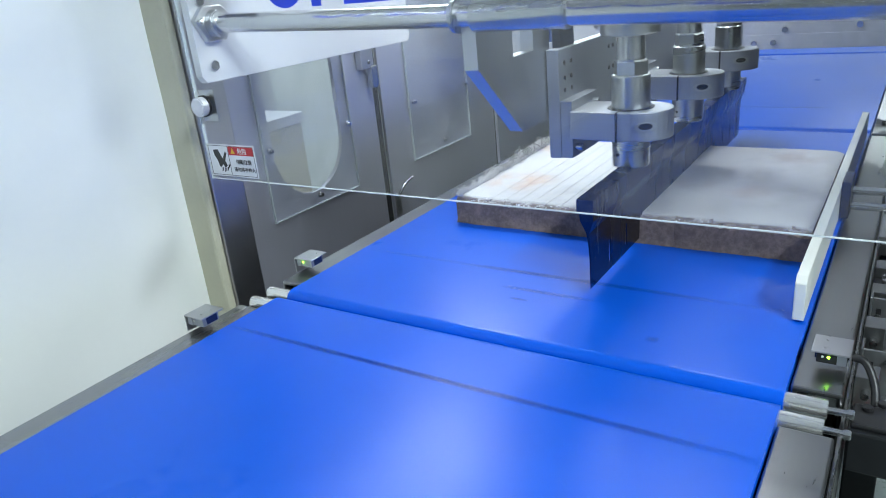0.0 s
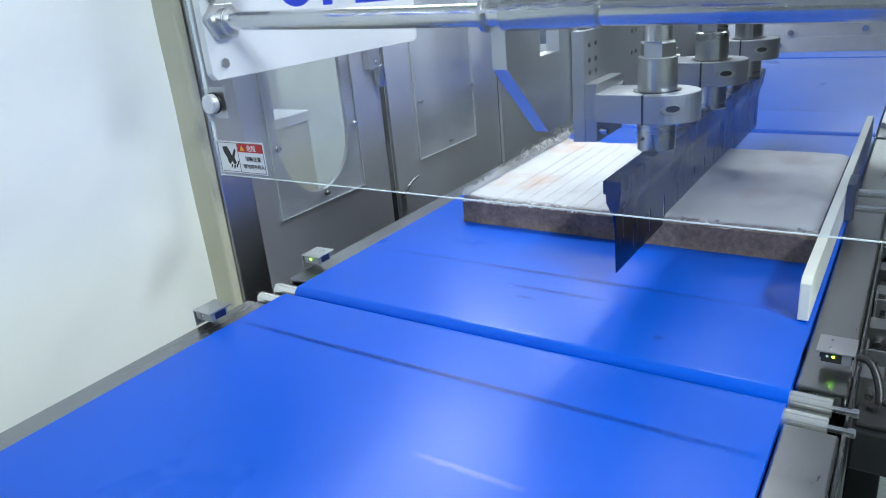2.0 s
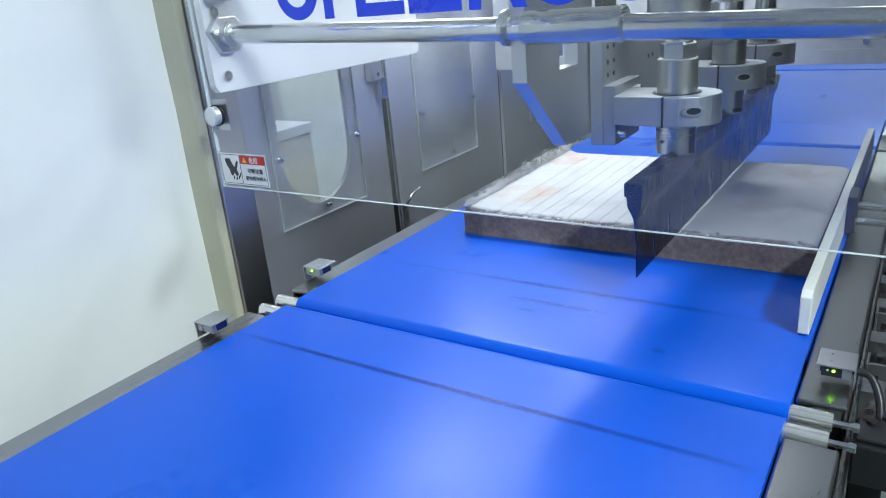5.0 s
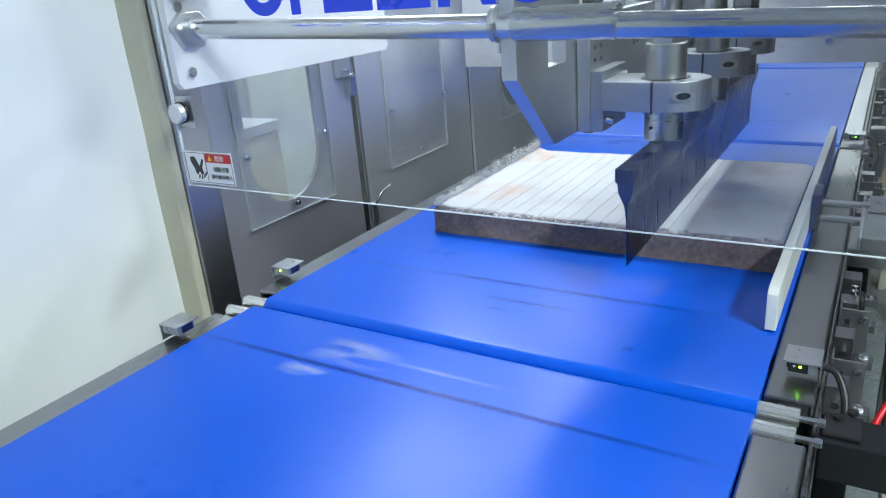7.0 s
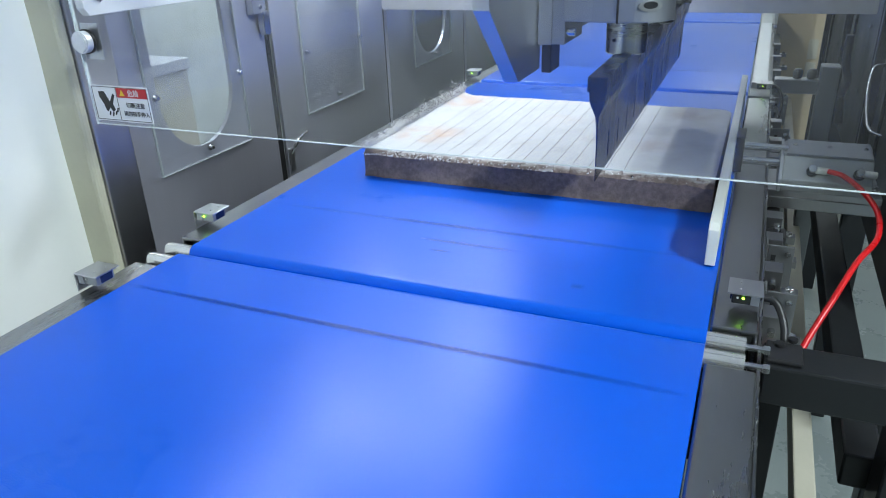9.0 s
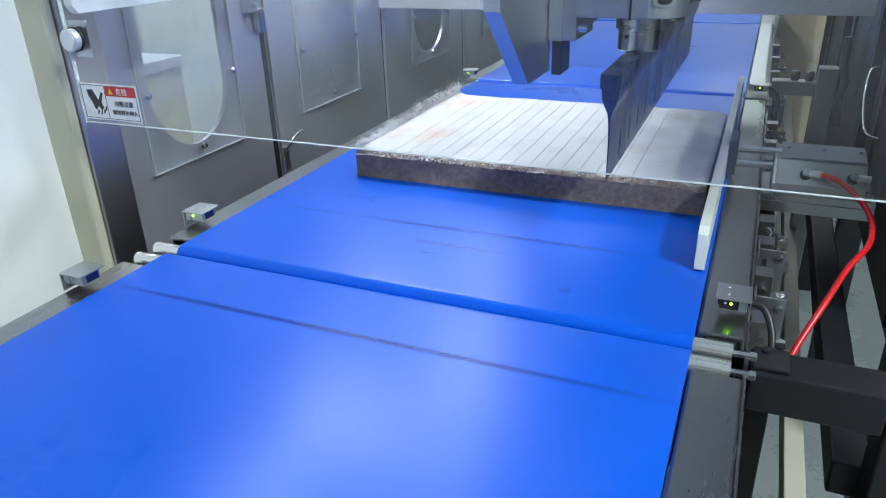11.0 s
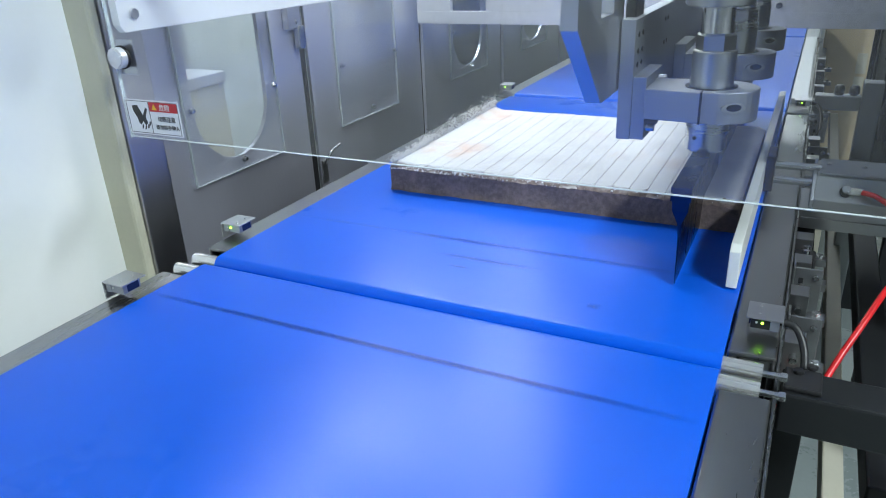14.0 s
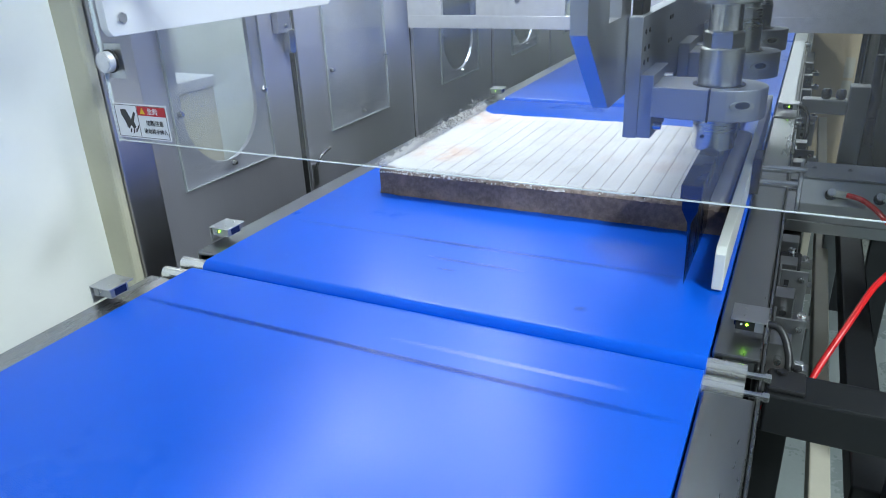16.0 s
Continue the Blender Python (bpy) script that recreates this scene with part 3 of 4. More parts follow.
def heap(count, dark):
    verts, faces = [], []
    for i in range(count):
        f = rng.random()
        if rng.random() < 0.93:
            if dark:
                f = 0.3 + 0.7 * f
            y = Y0 + 0.005 + (Y1 - Y0) * f
            out = abs(rng.gauss(0, 0.008))
            x = X0 + 0.012 - out * (1.6 if dark else 1.0)
            clump = 0.7 + noise.noise(Vector((0, y * 35, 1.0)))
            z = TOP + 0.001 + abs(rng.gauss(0, 0.0085)) * max(0.25, clump) * (0.6 + 1.1 * f) + (0.006 if dark else 0) * f
        else:
            x, y = X0 + min(0.55, abs(rng.gauss(0, 0.16))), Y0 + rng.uniform(-0.001, 0.016)
            z = TOP - 0.0075 + 0.0075 * min(1, max(0, (y - Y0) / 0.014))
        s = rng.uniform(0.0007, 0.0013) + 0.0016 * rng.random() ** 4
        turn = Euler((rng.random() * 6, rng.random() * 6, rng.random() * 6)).to_matrix()
        n = len(verts)
        for d in ((1, 0, 0), (-1, 0, 0), (0, 1, 0), (0, -1, 0), (0, 0, 1), (0, 0, -1)):
            verts.append(Vector((x, y, z)) + turn @ Vector(d) * s * rng.uniform(0.6, 1.1))
        faces += [(n + a, n + b, n + c) for a, b, c in ((0, 2, 4), (2, 1, 4), (1, 3, 4), (3, 0, 4), (2, 0, 5), (1, 2, 5), (3, 1, 5), (0, 3, 5))]
    me = bpy.data.meshes.new("crumb_heap")
    me.from_pydata(verts, [], faces)
    bm = bmesh.new()
    bm.from_mesh(me)
    return bm


part("crumb_heap", heap(8500, False), [ICE], t)
part("dark_crumbs", heap(1100, True), [CRUMB_DARK], t, "near-black crumbs")

# ---------------------------------------------------------------- fence and its slide
t = thing("side_fence", "white plastic guide fence standing along the slab", "guide fence", (0.341, 0.65, Z))
part("board", prism("x", [(0.170, 0.903), (1.132, 0.903), (1.132, 0.958), (0.182, 0.958), (0.171, 0.951)], 0.334, 0.347, 0.0012), POLY, t)
part("mount", box(0.3475, 0.361, 0.545, 0.61, 0.908, 0.968, 0.0015), BLACK, t, "black plastic mounting block")
for y, z in ((0.590, 0.942), (0.566, 0.924)):
    part("guide_bar", rod((0.360, y, z), (0.43, y, z), 0.0065), CHROME, t, smooth=True)

t = thing("pneumatic_cylinder", "machined aluminium pneumatic slide with red air hose", "cylinder", (0.48, 0.57, 0.87))
part("body", prism("x", [(0.628, 0.886), (0.628, 0.946), (0.566, 0.937), (0.538, 0.905), (0.536, 0.886)], 0.4245, 0.556, 0.0015), CYL, t)
part("end_piece", prism("x", [(0.630, 0.884), (0.630, 0.948), (0.566, 0.939), (0.536, 0.905), (0.534, 0.884)], 0.419, 0.4243, 0.001), ALU, t)
part("cover_plate", prism("x", [(0.626, 0.9465), (0.626, 0.9495), (0.568, 0.9415), (0.568, 0.9385)], 0.428, 0.553, 0.0004), ALU, t)
for x in (0.440, 0.492, 0.545):
    part("screw", rod((x, 0.60, 0.944), (x, 0.60, 0.949), 0.0035, 12), CHROME, t)
part("base_plate", box(0.406, 0.575, 0.545, 0.66, 0.872, 0.8835, 0.001), STEEL, t)
for x in (0.468, 0.536):
    a, n = Vector((x, 0.551, 0.917)), Vector((0, -0.75, 0.66)).normalized()
    f = part("air_fitting", rod(a, a + n * 0.016, 0.0062, 18), CHROME, t, "chrome push-in air fitting", True)
    part("port", rod(a - n * 0.002, a + n * 0.006, 0.0088, 18), DARK, f, "dark threaded port", True)
    part("collar", rod(a + n * 0.009 + Vector((0.004, 0, 0)), a + n * 0.006 + Vector((0.024, -0.002, 0.001)), 0.0056, 16), POLY, f, smooth=True)

t = thing("air_hose", "glossy red pneumatic hose hanging in a loop", "hose", (0.52, 0.4, 0.8))
part("hose", tube([(0.490, 0.540, 0.924), (0.512, 0.530, 0.921), (0.538, 0.505, 0.908), (0.556, 0.45, 0.895), (0.552, 0.385, 0.880), (0.525, 0.33, 0.863), (0.500, 0.275, 0.833), (0.470, 0.22, 0.786), (0.456, 0.19, 0.752), (0.441, 0.18, 0.735)], 0.0042), RED, t, smooth=True)
t = thing("air_hose", "glossy red pneumatic hose below the conveyor", "hose", (0.42, 0.0, 0.7))
part("hose", tube([(0.412, 0.082, 0.806), (0.422, 0.074, 0.808), (0.432, 0.068, 0.803)], 0.0036), RED, t, smooth=True)

# ---------------------------------------------------------------- under-frame beside the conveyor
t = thing("support_frame", "dark welded steel support frame beside the conveyor", "frame", (0.5, 0.6, 0))
part("cross_beam", box(0.410, 0.540, 0.004, 0.056, 0.826, 0.874, 0.003), DARK, t)
part("cross_beam", box(0.410, 0.515, 1.38, 1.42, 0.866, 0.903, 0.003), GALV, t)
for x in (0.464, 0.498):
    part("knob", lathe(x, 1.40, [(0.009, 0.903), (0.012, 0.908), (0.012, 0.922), (0.008, 0.928)], 16), BLACK, t, "black plastic knob", True)
part("long_beam", box(0.512, 0.552, 0.056, 1.375, 0.70, 0.745, 0.003), DARK, t)
part("shelf", box(0.404, 0.575, 0.545, 0.66, 0.852, 0.8715, 0.001), STEEL, t)
for x, y, top, mat in ((0.540, 0.03, 0.874, DARK), (0.5155, 1.40, 0.94, GALV)):
    part("post", box(x, x + 0.045, y - 0.026, y + 0.026, 0.0, top, 0.003), mat, t)
part("pad", box(0.412, 0.448, 0.010, 0.050, 0.874, 0.880, 0.002), BLACK, t, "black rubber pad")
for x in (0.425, 0.438):
    part("cap", rod((x, 0.04 + (x - .425), 0.880), (x, 0.04 + (x - .425), 0.884), 0.0055, 16), BLACK, t)
t = thing("floor_beam", "cream painted beam along the machine's side", "beam", (0.52, 1.2, 0.45))
part("beam", box(0.500, 0.532, -0.6, 3.0, 0.45, 0.50, 0.003), CREAM, t)
part("foot", box(0.503, 0.53, -0.5, -0.45, 0.0, 0.45, 0.003), CREAM, t)
part("foot", box(0.503, 0.53, 2.5, 2.55, 0.0, 0.45, 0.003), CREAM, t)


def rail_clip(y):
    t = thing("rail_clamp", "small stainless clamp block bolted to the rail's outside", "clamp", (0.43, y, 0.80), "clamps along the rail")
    part("block", box(0.408, 0.432, y - 0.016, y + 0.016, 0.80, 0.868, 0.001), RAIL, t)
    part("arm", box(0.432, 0.455, y - 0.008, y + 0.010, 0.822, 0.834, 0.001), RAIL, t)
    part("screw", rod((0.420, y - 0.016, 0.85), (0.420, y - 0.028, 0.85), 0.0045, 12), CHROME, t, smooth=True)
    part("nut", bolt_head((0.444, y, 0.834), (0, 0, 1), 0.006, 0.006), CHROME, t)


for y in (0.14, 0.27, 0.38, 0.47, 0.80, 0.92, 1.08, 1.50, 1.70, 1.95, 2.2):
    rail_clip(y)

def slotted_bracket(y, x0=0.4125, x1=0.447, z0=0.80, z1=0.872):
    t = thing("slotted_bracket", "galvanised angle bracket with two slotted holes beside the rail", "bracket", (x0, y, z0), "slotted brackets beside the rail")
    part("plate", box(x0, x1, y, y + 0.003, z0, z1, 0.001), GALV, t)
    part("flange", box(x0 - 0.0035, x0 - 0.0003, y, y + 0.03, z0, z1, 0.001), GALV, t)
    for z in (z0 + 0.018, z0 + 0.042):
        part("slot", box(x0 + 0.005, x0 + 0.011, y - 0.0006, y - 0.0001, z, z + 0.015, 0.0002), BLACK, t)
        part("screw", rod((x0 + 0.008, y - 0.0006, z + 0.005), (x0 + 0.008, y - 0.005, z + 0.005), 0.0032, 12, 0.0006), CHROME, t, smooth=True)
    part("nut", bolt_head((x1 - 0.008, y, z1 - 0.012), (0, -1, 0), 0.0045, 0.004), CHROME, t)


for y in (0.185, 0.335, 0.70, 0.99, 1.30):
    slotted_bracket(y)
for y in (0.42, 0.86):
    t = thing("valve_block", "small black pneumatic valve clipped outside the rail", "valve", (0.43, y, 0.82), "valves outside the rail")
    part("body", box(0.4085, 0.438, y - 0.02, y + 0.02, 0.815, 0.858, 0.003), BLACK, t)
    part("fitting", rod((0.424, y - 0.008, 0.858), (0.424, y - 0.008, 0.868), 0.005, 14), CHROME, t, smooth=True)
    part("fitting", rod((0.424, y + 0.009, 0.858), (0.424, y + 0.009, 0.868), 0.005, 14), CHROME, t, smooth=True)

# ---------------------------------------------------------------- machine sides
SX = -0.725


def cover_panel(y0, y1, wy0, wy1, group, opening=True, SX=SX, d=1, label="dark brushed stainless machine door with a clear bolted cover"):
    """A steel side door with an opening behind a screwed clear cover."""
    t = thing("side_door", label, "machine door", (SX, (y0 + y1) / 2, 0.1), group)
    z0, z1 = 0.62, 1.62
    oy0, oy1, ob, r = wy0 + 0.03, wy1 - 0.03, 0.885, 0.12
    hole = [(oy0 + r + r * math.cos(radians(a)), ob + r + r * math.sin(radians(a))) for a in range(180, 271, 10)] + \
           [(oy1 - r + r * math.cos(radians(a)), ob + r + r * math.sin(radians(a))) for a in range(270, 361, 10)] + [(oy1, 1.36), (oy0, 1.36)]
    bm = bmesh.new() if opening else box(*sorted((SX, SX - d * 0.01)), y0, y1, z0, z1, 0.002)
    for x in (SX, SX - d * 0.01) if opening else ():
        outer = [bm.verts.new((x, *p)) for p in ((y0, z0), (y1, z0), (y1, z1), (y0, z1))]
        inner = [bm.verts.new((x, *p)) for p in hole]
        es = [bm.edges.new((outer[i], outer[(i + 1) % 4])) for i in range(4)] + [bm.edges.new((inner[i], inner[(i + 1) % len(inner)])) for i in range(len(inner))]
        bmesh.ops.triangle_fill(bm, edges=es, use_beauty=True)
    n = len(hole) + 4
    vs = list(bm.verts)
    for loop in (list(range(4)), list(range(4, n))) if opening else ():
        for i, k in enumerate(loop):
            l = loop[(i + 1) % len(loop)]
            bm.faces.new((vs[k], vs[l], vs[l + n], vs[k + n]))
    part("panel", bm, PANEL, t)
    part("cover", box(*sorted((SX + d * 0.002, SX + d * 0.007)), wy0, wy1, 0.858, 1.40, 0.001), COVER, t, "clear plastic cover sheet").visible_shadow = False
    e = 0.0022
    part("cover_edge", merged(box(*sorted((SX + d * 0.0015, SX + d * 0.0078)), wy0 - e, wy0, 0.858, 1.40, 0.0005), box(*sorted((SX + d * 0.0015, SX + d * 0.0078)), wy1, wy1 + e, 0.858, 1.40, 0.0005),
         box(*sorted((SX + d * 0.0015, SX + d * 0.0078)), wy0 - e, wy1 + e, 0.8558, 0.858, 0.0005)), RIM, t)
    for y, z in ((wy0 + 0.015, 1.016), ((wy0 + wy1) / 2, 0.880), (wy1 - 0.012, 1.018), (wy0 + 0.015, 1.3), (wy1 - 0.012, 1.3)):
        part("cover_screw", merged(rod((SX + d * 0.007, y, z), (SX + d * 0.018, y, z), 0.0042, 14), bolt_head((SX + d * 0.007, y, z), (d, 0, 0), 0.0075, 0.004)), CHROME, t)
    part("lower_panel", box(*sorted((SX - d * 0.03, SX)), y0, y1, 0.08, 0.615, 0.002), PANEL, t)


cover_panel(0.20, 0.742, 0.343, 0.632, "doors along the machine's side")
cover_panel(0.775, 1.345, 0.885, 1.188, "doors along the machine's side", False)
cover_panel(1.375, 2.02, 1.560, 1.875, "doors along the machine's side")
cover_panel(2.05, 2.75, 2.24, 2.56, "doors along the machine's side")
cover_panel(2.78, 3.5, 2.98, 3.3, "doors along the machine's side")
for i, (a, b) in enumerate(((0.742, 0.775), (1.345, 1.375), (2.02, 2.05), (2.75, 2.78))):
    t = thing("door_post", "narrow dark steel post between two machine doors", "post", (SX, a, 0), "posts between the doors")
    part("post", box(SX - 0.05, SX - 0.012, a + 0.001, b - 0.001, 0.0, 1.62, 0.002), DARK if i == 0 else PANEL, t)
    if i == 0:
        part("seal", box(SX - 0.012, SX - 0.004, a + 0.004, b - 0.006, 0.62, 1.6, 0.002), BLACK, t, "black rubber door seal")
# inner lining seen through the openings
t = thing("inner_lining", "pale grey inner lining behind the first machine door", "lining", (-1.99, 0.8, 0))
part("sheet", box(-2.0, -1.98, 0.14, 1.6, 0.0, 2.0, 0.002), CEIL, t)
# This darker sheet paints the dim machine interior seen through the farther openings.
t = thing("inner_lining", "dark sheet in place of the dim interior behind the other machine doors", "lining", (-1.1, 2.2, 0))
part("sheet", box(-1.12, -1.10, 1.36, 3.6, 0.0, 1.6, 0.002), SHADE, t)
t = thing("paper_box", "pale carton standing behind the machine door", "box", (-0.9, 0.5, 0))
part("carton", box(-1.02, -0.80, 0.32, 0.55, 0.4, 1.035, 0.003), CREAM, t)
part("lid", box(-1.025, -0.795, 0.315, 0.555, 1.035, 1.06, 0.003), WHITE, t)

t = thing("door_latch", "chrome lever latch on the machine door", "latch", (SX, 0.735, 1.1))
part("keeper", box(SX, SX + 0.018, 0.690, 0.738, 1.132, 1.19, 0.002), STEEL, t)
part("screw", bolt_head((SX + 0.018, 0.716, 1.148), (1, 0, 0), 0.005, 0.004), CHROME, t)
part("lever", prism("x", [(0.722, 1.09), (0.730, 1.083), (0.742, 1.083), (0.748, 1.092), (0.748, 1.135), (0.738, 1.14), (0.724, 1.138)], SX + 0.004, SX + 0.020, 0.002), CHROME, t)
t = thing("door_latch", "small chrome hook latch low on the machine door", "latch", (SX, 0.79, 0.8))
part("hook", tube([(SX, 0.79, 0.775), (SX + 0.02, 0.785, 0.80), (SX + 0.024, 0.80, 0.816), (SX + 0.02, 0.84, 0.822)], 0.004), CHROME, t, smooth=True)
part("plate", box(SX, SX + 0.004, 0.778, 0.80, 0.73, 0.79, 0.001), STEEL, t)

t = thing("corner_post", "polished stainless corner post of the machine", "post", (-0.57, 0.1, 0))
part("post", box(-0.66, -0.596, 0.10, 0.172, 0.0, 1.75, 0.003), STEEL, t)
t = thing("cabinet_side", "stainless cabinet side behind the corner post", "cabinet side", (-0.68, 0.15, 0))
part("panel", box(-0.74, -0.70, 0.135, 0.198, 0.0, 1.75, 0.002), PANEL, t)

t = thing("gusset_plate", "white coated side plate carrying the guide rod", "side plate", (-0.52, 0.3, 1.2))
part("plate", prism("x", [(0.064, 1.218), (0.072, 1.207), (0.622, 1.204), (0.632, 1.212), (0.632, 1.56), (0.064, 1.56)], -0.530, -0.515, 0.001), WHITE, t)
for y, z in ((0.090, 1.232), (0.085, 1.330), (0.55, 1.33)):
    part("bolt", bolt_head((-0.515, y, z), (1, 0, 0), 0.0085, 0.006), CHROME, t)
part("bearing_block", box(-0.515, -0.44, 0.07, 0.12, 1.345, 1.40, 0.003), ALU, t)


def rod_z(x):
    return 1.281 - 0.028 * x


t = thing("guide_rod", "polished steel guide rod across the machine", "guide rod", (0, 0.1, 1.28))
part("shaft", rod((-0.515, 0.10, rod_z(-0.515)), (0.80, 0.10, rod_z(0.80)), 0.0145, 36), CHROME, t, smooth=True)
part("flange", rod((-0.515, 0.10, rod_z(-0.5)), (-0.488, 0.10, rod_z(-0.49)), 0.021, 32, 0.002), ALU_LIGHT, t, smooth=True)
part("flange_plate", prism("x", [(0.062, 1.302), (0.082, 1.322), (0.118, 1.322), (0.138, 1.300), (0.118, 1.268), (0.082, 1.268)], -0.5148, -0.503, 0.002), ALU_LIGHT, t)
for y, z in ((0.07, 1.301), (0.13, 1.300)):
    part("bolt", rod((-0.503, y, z), (-0.496, y, z), 0.0048, 12), CHROME, t)

t = thing("rear_beam", "stainless cross plate with cut-outs over the outfeed", "cross beam", (0, 1.3, 1.08))
bm = merged(box(-0.70, 0.605, 1.30, 1.315, 1.077, 1.113, 0.001), box(-0.70, -0.587, 1.30, 1.315, 1.113, 1.6, 0.001), box(-0.474, -0.208, 1.30, 1.315, 1.113, 1.6, 0.001), box(-0.10, 0.605, 1.30, 1.315, 1.113, 1.6, 0.001))
part("plate", bm, FROST, t, "bright plate speckled with frost")
for x, z in ((0.070, 1.092), (0.115, 1.094), (0.140, 1.124), (-0.345, 1.155), (0.3, 1.13)):
    part("bolt", bolt_head((x, 1.30, z), (0, -1, 0), 0.008, 0.008), CHROME, t)
verts, faces = [], []
for i in range(260):
    x, z, d = rng.gauss(-0.26, 0.07), 1.08 + abs(rng.gauss(0.02, 0.05)), rng.uniform(0.0007, 0.0021)
    if -0.45 < x < -0.21 and z < 1.5:
        n = len(verts)
        verts += [(x + d * u, 1.2997 - v, z + d * w) for u, v, w in ((1, 0, 0), (0.3, 0, 1), (-0.9, 0, 0.4), (-0.5, 0, -0.9), (0.6, 0, -0.8), (0, d * 0.6, 0))]
        faces += [(n + k, n + (k + 1) % 5, n + 5) for k in range(5)]
me = bpy.data.meshes.new("droplets")
me.from_pydata(verts, [], faces)
bm = bmesh.new()
bm.from_mesh(me)
part("droplets", bm, LABEL, t, "small frozen white droplets")
part("adjuster", rod((0.245, 1.30, 1.165), (0.245, 1.28, 1.165), 0.016, 20), BLACK, t)

t = thing("machine_lamp", "white LED light bar across the inside top of the machine", "lamp", (-0.2, 0.74, 1.72))
part("housing", box(-0.712, 0.627, 0.71, 0.77, 1.728, 1.752, 0.003), ALU_LIGHT, t)
part("bracket", box(-0.724, -0.7125, 0.70, 0.78, 1.56, 1.752, 0.002), ALU_LIGHT, t)
part("tube", rod((-0.62, 0.74, 1.716), (0.17, 0.74, 1.716), 0.011, 20), TUBE, t, "glowing LED tube", True)
area("machine_lamp_light", -0.225, 0.74, 1.702, 0.79, 0.05, 8.6, (0.90, 0.97, 1.0), 0, 0, 0)

# right side of the machine
RX = 0.628
# Unseen sheet, added to block the front ceiling lamp from the cake's right half.
t = thing("shade_sheet", "dark sheet added out of view to keep front light off the cake", "shield", (0.64, 0.2, 1.05))
part("sheet", box(RX, RX + 0.02, 0.075, 0.370, 1.30, 1.764, 0.002), DARK, t)
for a, b in ((0.42, 1.20), (1.235, 2.02), (2.05, 2.85)):
    t = thing("side_door", "dark stainless machine door on the operator side", "machine door", (RX, (a + b) / 2, 0.1), "doors on the operator side")
    part("panel", box(RX, RX + 0.03, a, b, 0.66, 1.75, 0.002), DARK, t)
    part("stiffener", box(RX - 0.008, RX - 0.0005, a + 0.10, a + 0.15, 0.68, 1.72, 0.002), DARK, t)
    part("stiffener", box(RX - 0.008, RX - 0.0005, b - 0.15, b - 0.10, 0.68, 1.72, 0.002), DARK, t)
    for z in (0.85, 1.02):
        part("screw", bolt_head((RX, a + 0.3, z), (-1, 0, 0), 0.006, 0.006), CHROME, t)
for y in (0.372, 1.2025, 2.0225, 2.8525):
    t = thing("door_post", "dark steel upright on the machine's operator side", "post", (RX, y, 0), "uprights on the operator side")
    part("post", box(RX - 0.02, RX + 0.04, y, y + (0.046 if y < 1 else 0.026), 0.0, 1.75, 0.003), DARK, t)
t = thing("storage_board", "tan fibreboard sheet standing behind the line", "board", (0.7, 3.3, 0))
part("sheet", box(0.425, 0.85, 3.1, 3.13, 0.0, 1.4, 0.003), TAN, t)
for z0, z1 in ((0.665, 0.755), (0.56, 0.65)):
    part("slot_insert", box(0.572, 0.612, 3.096, 3.0995, z0, z1, 0.002), CREAM, t, "cream insert in the board")
t = thing("black_cable", "black cable bundle hanging down the post", "cable", (0.57, 1.40, 0.9))
part("sheath", tube([(0.566, 1.37, 1.02), (0.568, 1.372, 0.95), (0.578, 1.366, 0.91), (0.570, 1.366, 0.87), (0.576, 1.366, 0.80)], 0.010), BLACK, t, smooth=True)
t = thing("pull_handle", "bowed chrome pull handle on the dark machine door", "handle", (0.62, 1.1, 0.9))
part("bar", tube([(0.6275, 1.02, 0.862), (0.606, 1.035, 0.868), (0.600, 1.08, 0.885), (0.600, 1.15, 0.93), (0.606, 1.175, 0.975), (0.6275, 1.18, 0.985)], 0.0035), CHROME, t, smooth=True)

# ---------------------------------------------------------------- front guard
GY = 0.05
t = thing("front_guard", "clear plastic safety guard hanging before the blade", "safety guard", (0, GY, 1.06))
part("sheet", box(-0.524, 0.60, GY, GY + 0.005, 1.058, 1.70, 0.0005), SHEET, t, "clear plastic sheet").visible_shadow = False
part("lower_edge", box(-0.524, 0.60, GY + 0.0008, GY + 0.0042, 1.0568, 1.058, 0.0003), EDGE, t, "bright cut edge of the sheet")
part("side_edge", box(-0.5262, -0.524, GY - 0.0003, GY + 0.0053, 1.0555, 1.70, 0.0004), EDGE, t, "bright cut edge of the sheet")
k = part("knob", rod((-0.506, GY - 0.001, 1.176), (-0.506, GY - 0.016, 1.176), 0.0150, 32, 0.002), FROST, t, "round aluminium clamp knob", True)
part("washer", rod((-0.506, GY - 0.0002, 1.176), (-0.506, GY - 0.004, 1.176), 0.0168, 28), BLACK, k)
part("hinge_plate", box(-0.523, -0.488, GY + 0.006, GY + 0.009, 1.150, 1.200, 0.002), STEEL, t)

# warning label on the guard
LX0, LX1, LZ0, LZ1 = -0.521, -0.414, 1.0635, 1.1155
t = thing("warning_label", "white hand-cutting warning label with a red danger field", "label", (-0.47, GY, 1.09))
part("ground", box(LX0, LX1, GY - 0.0012, GY - 0.0004, LZ0, LZ1, 0.0002), LABEL, t)


def ink(name, points, mat, proud=0.0004):
    return part(name, prism("y", points, GY - 0.0012 - proud, GY - 0.00125, 0), mat, t)


def rect(x0, x1, z0, z1):
    return [(x0, z0), (x1, z0), (x1, z1), (x0, z1)]


w = 0.0007
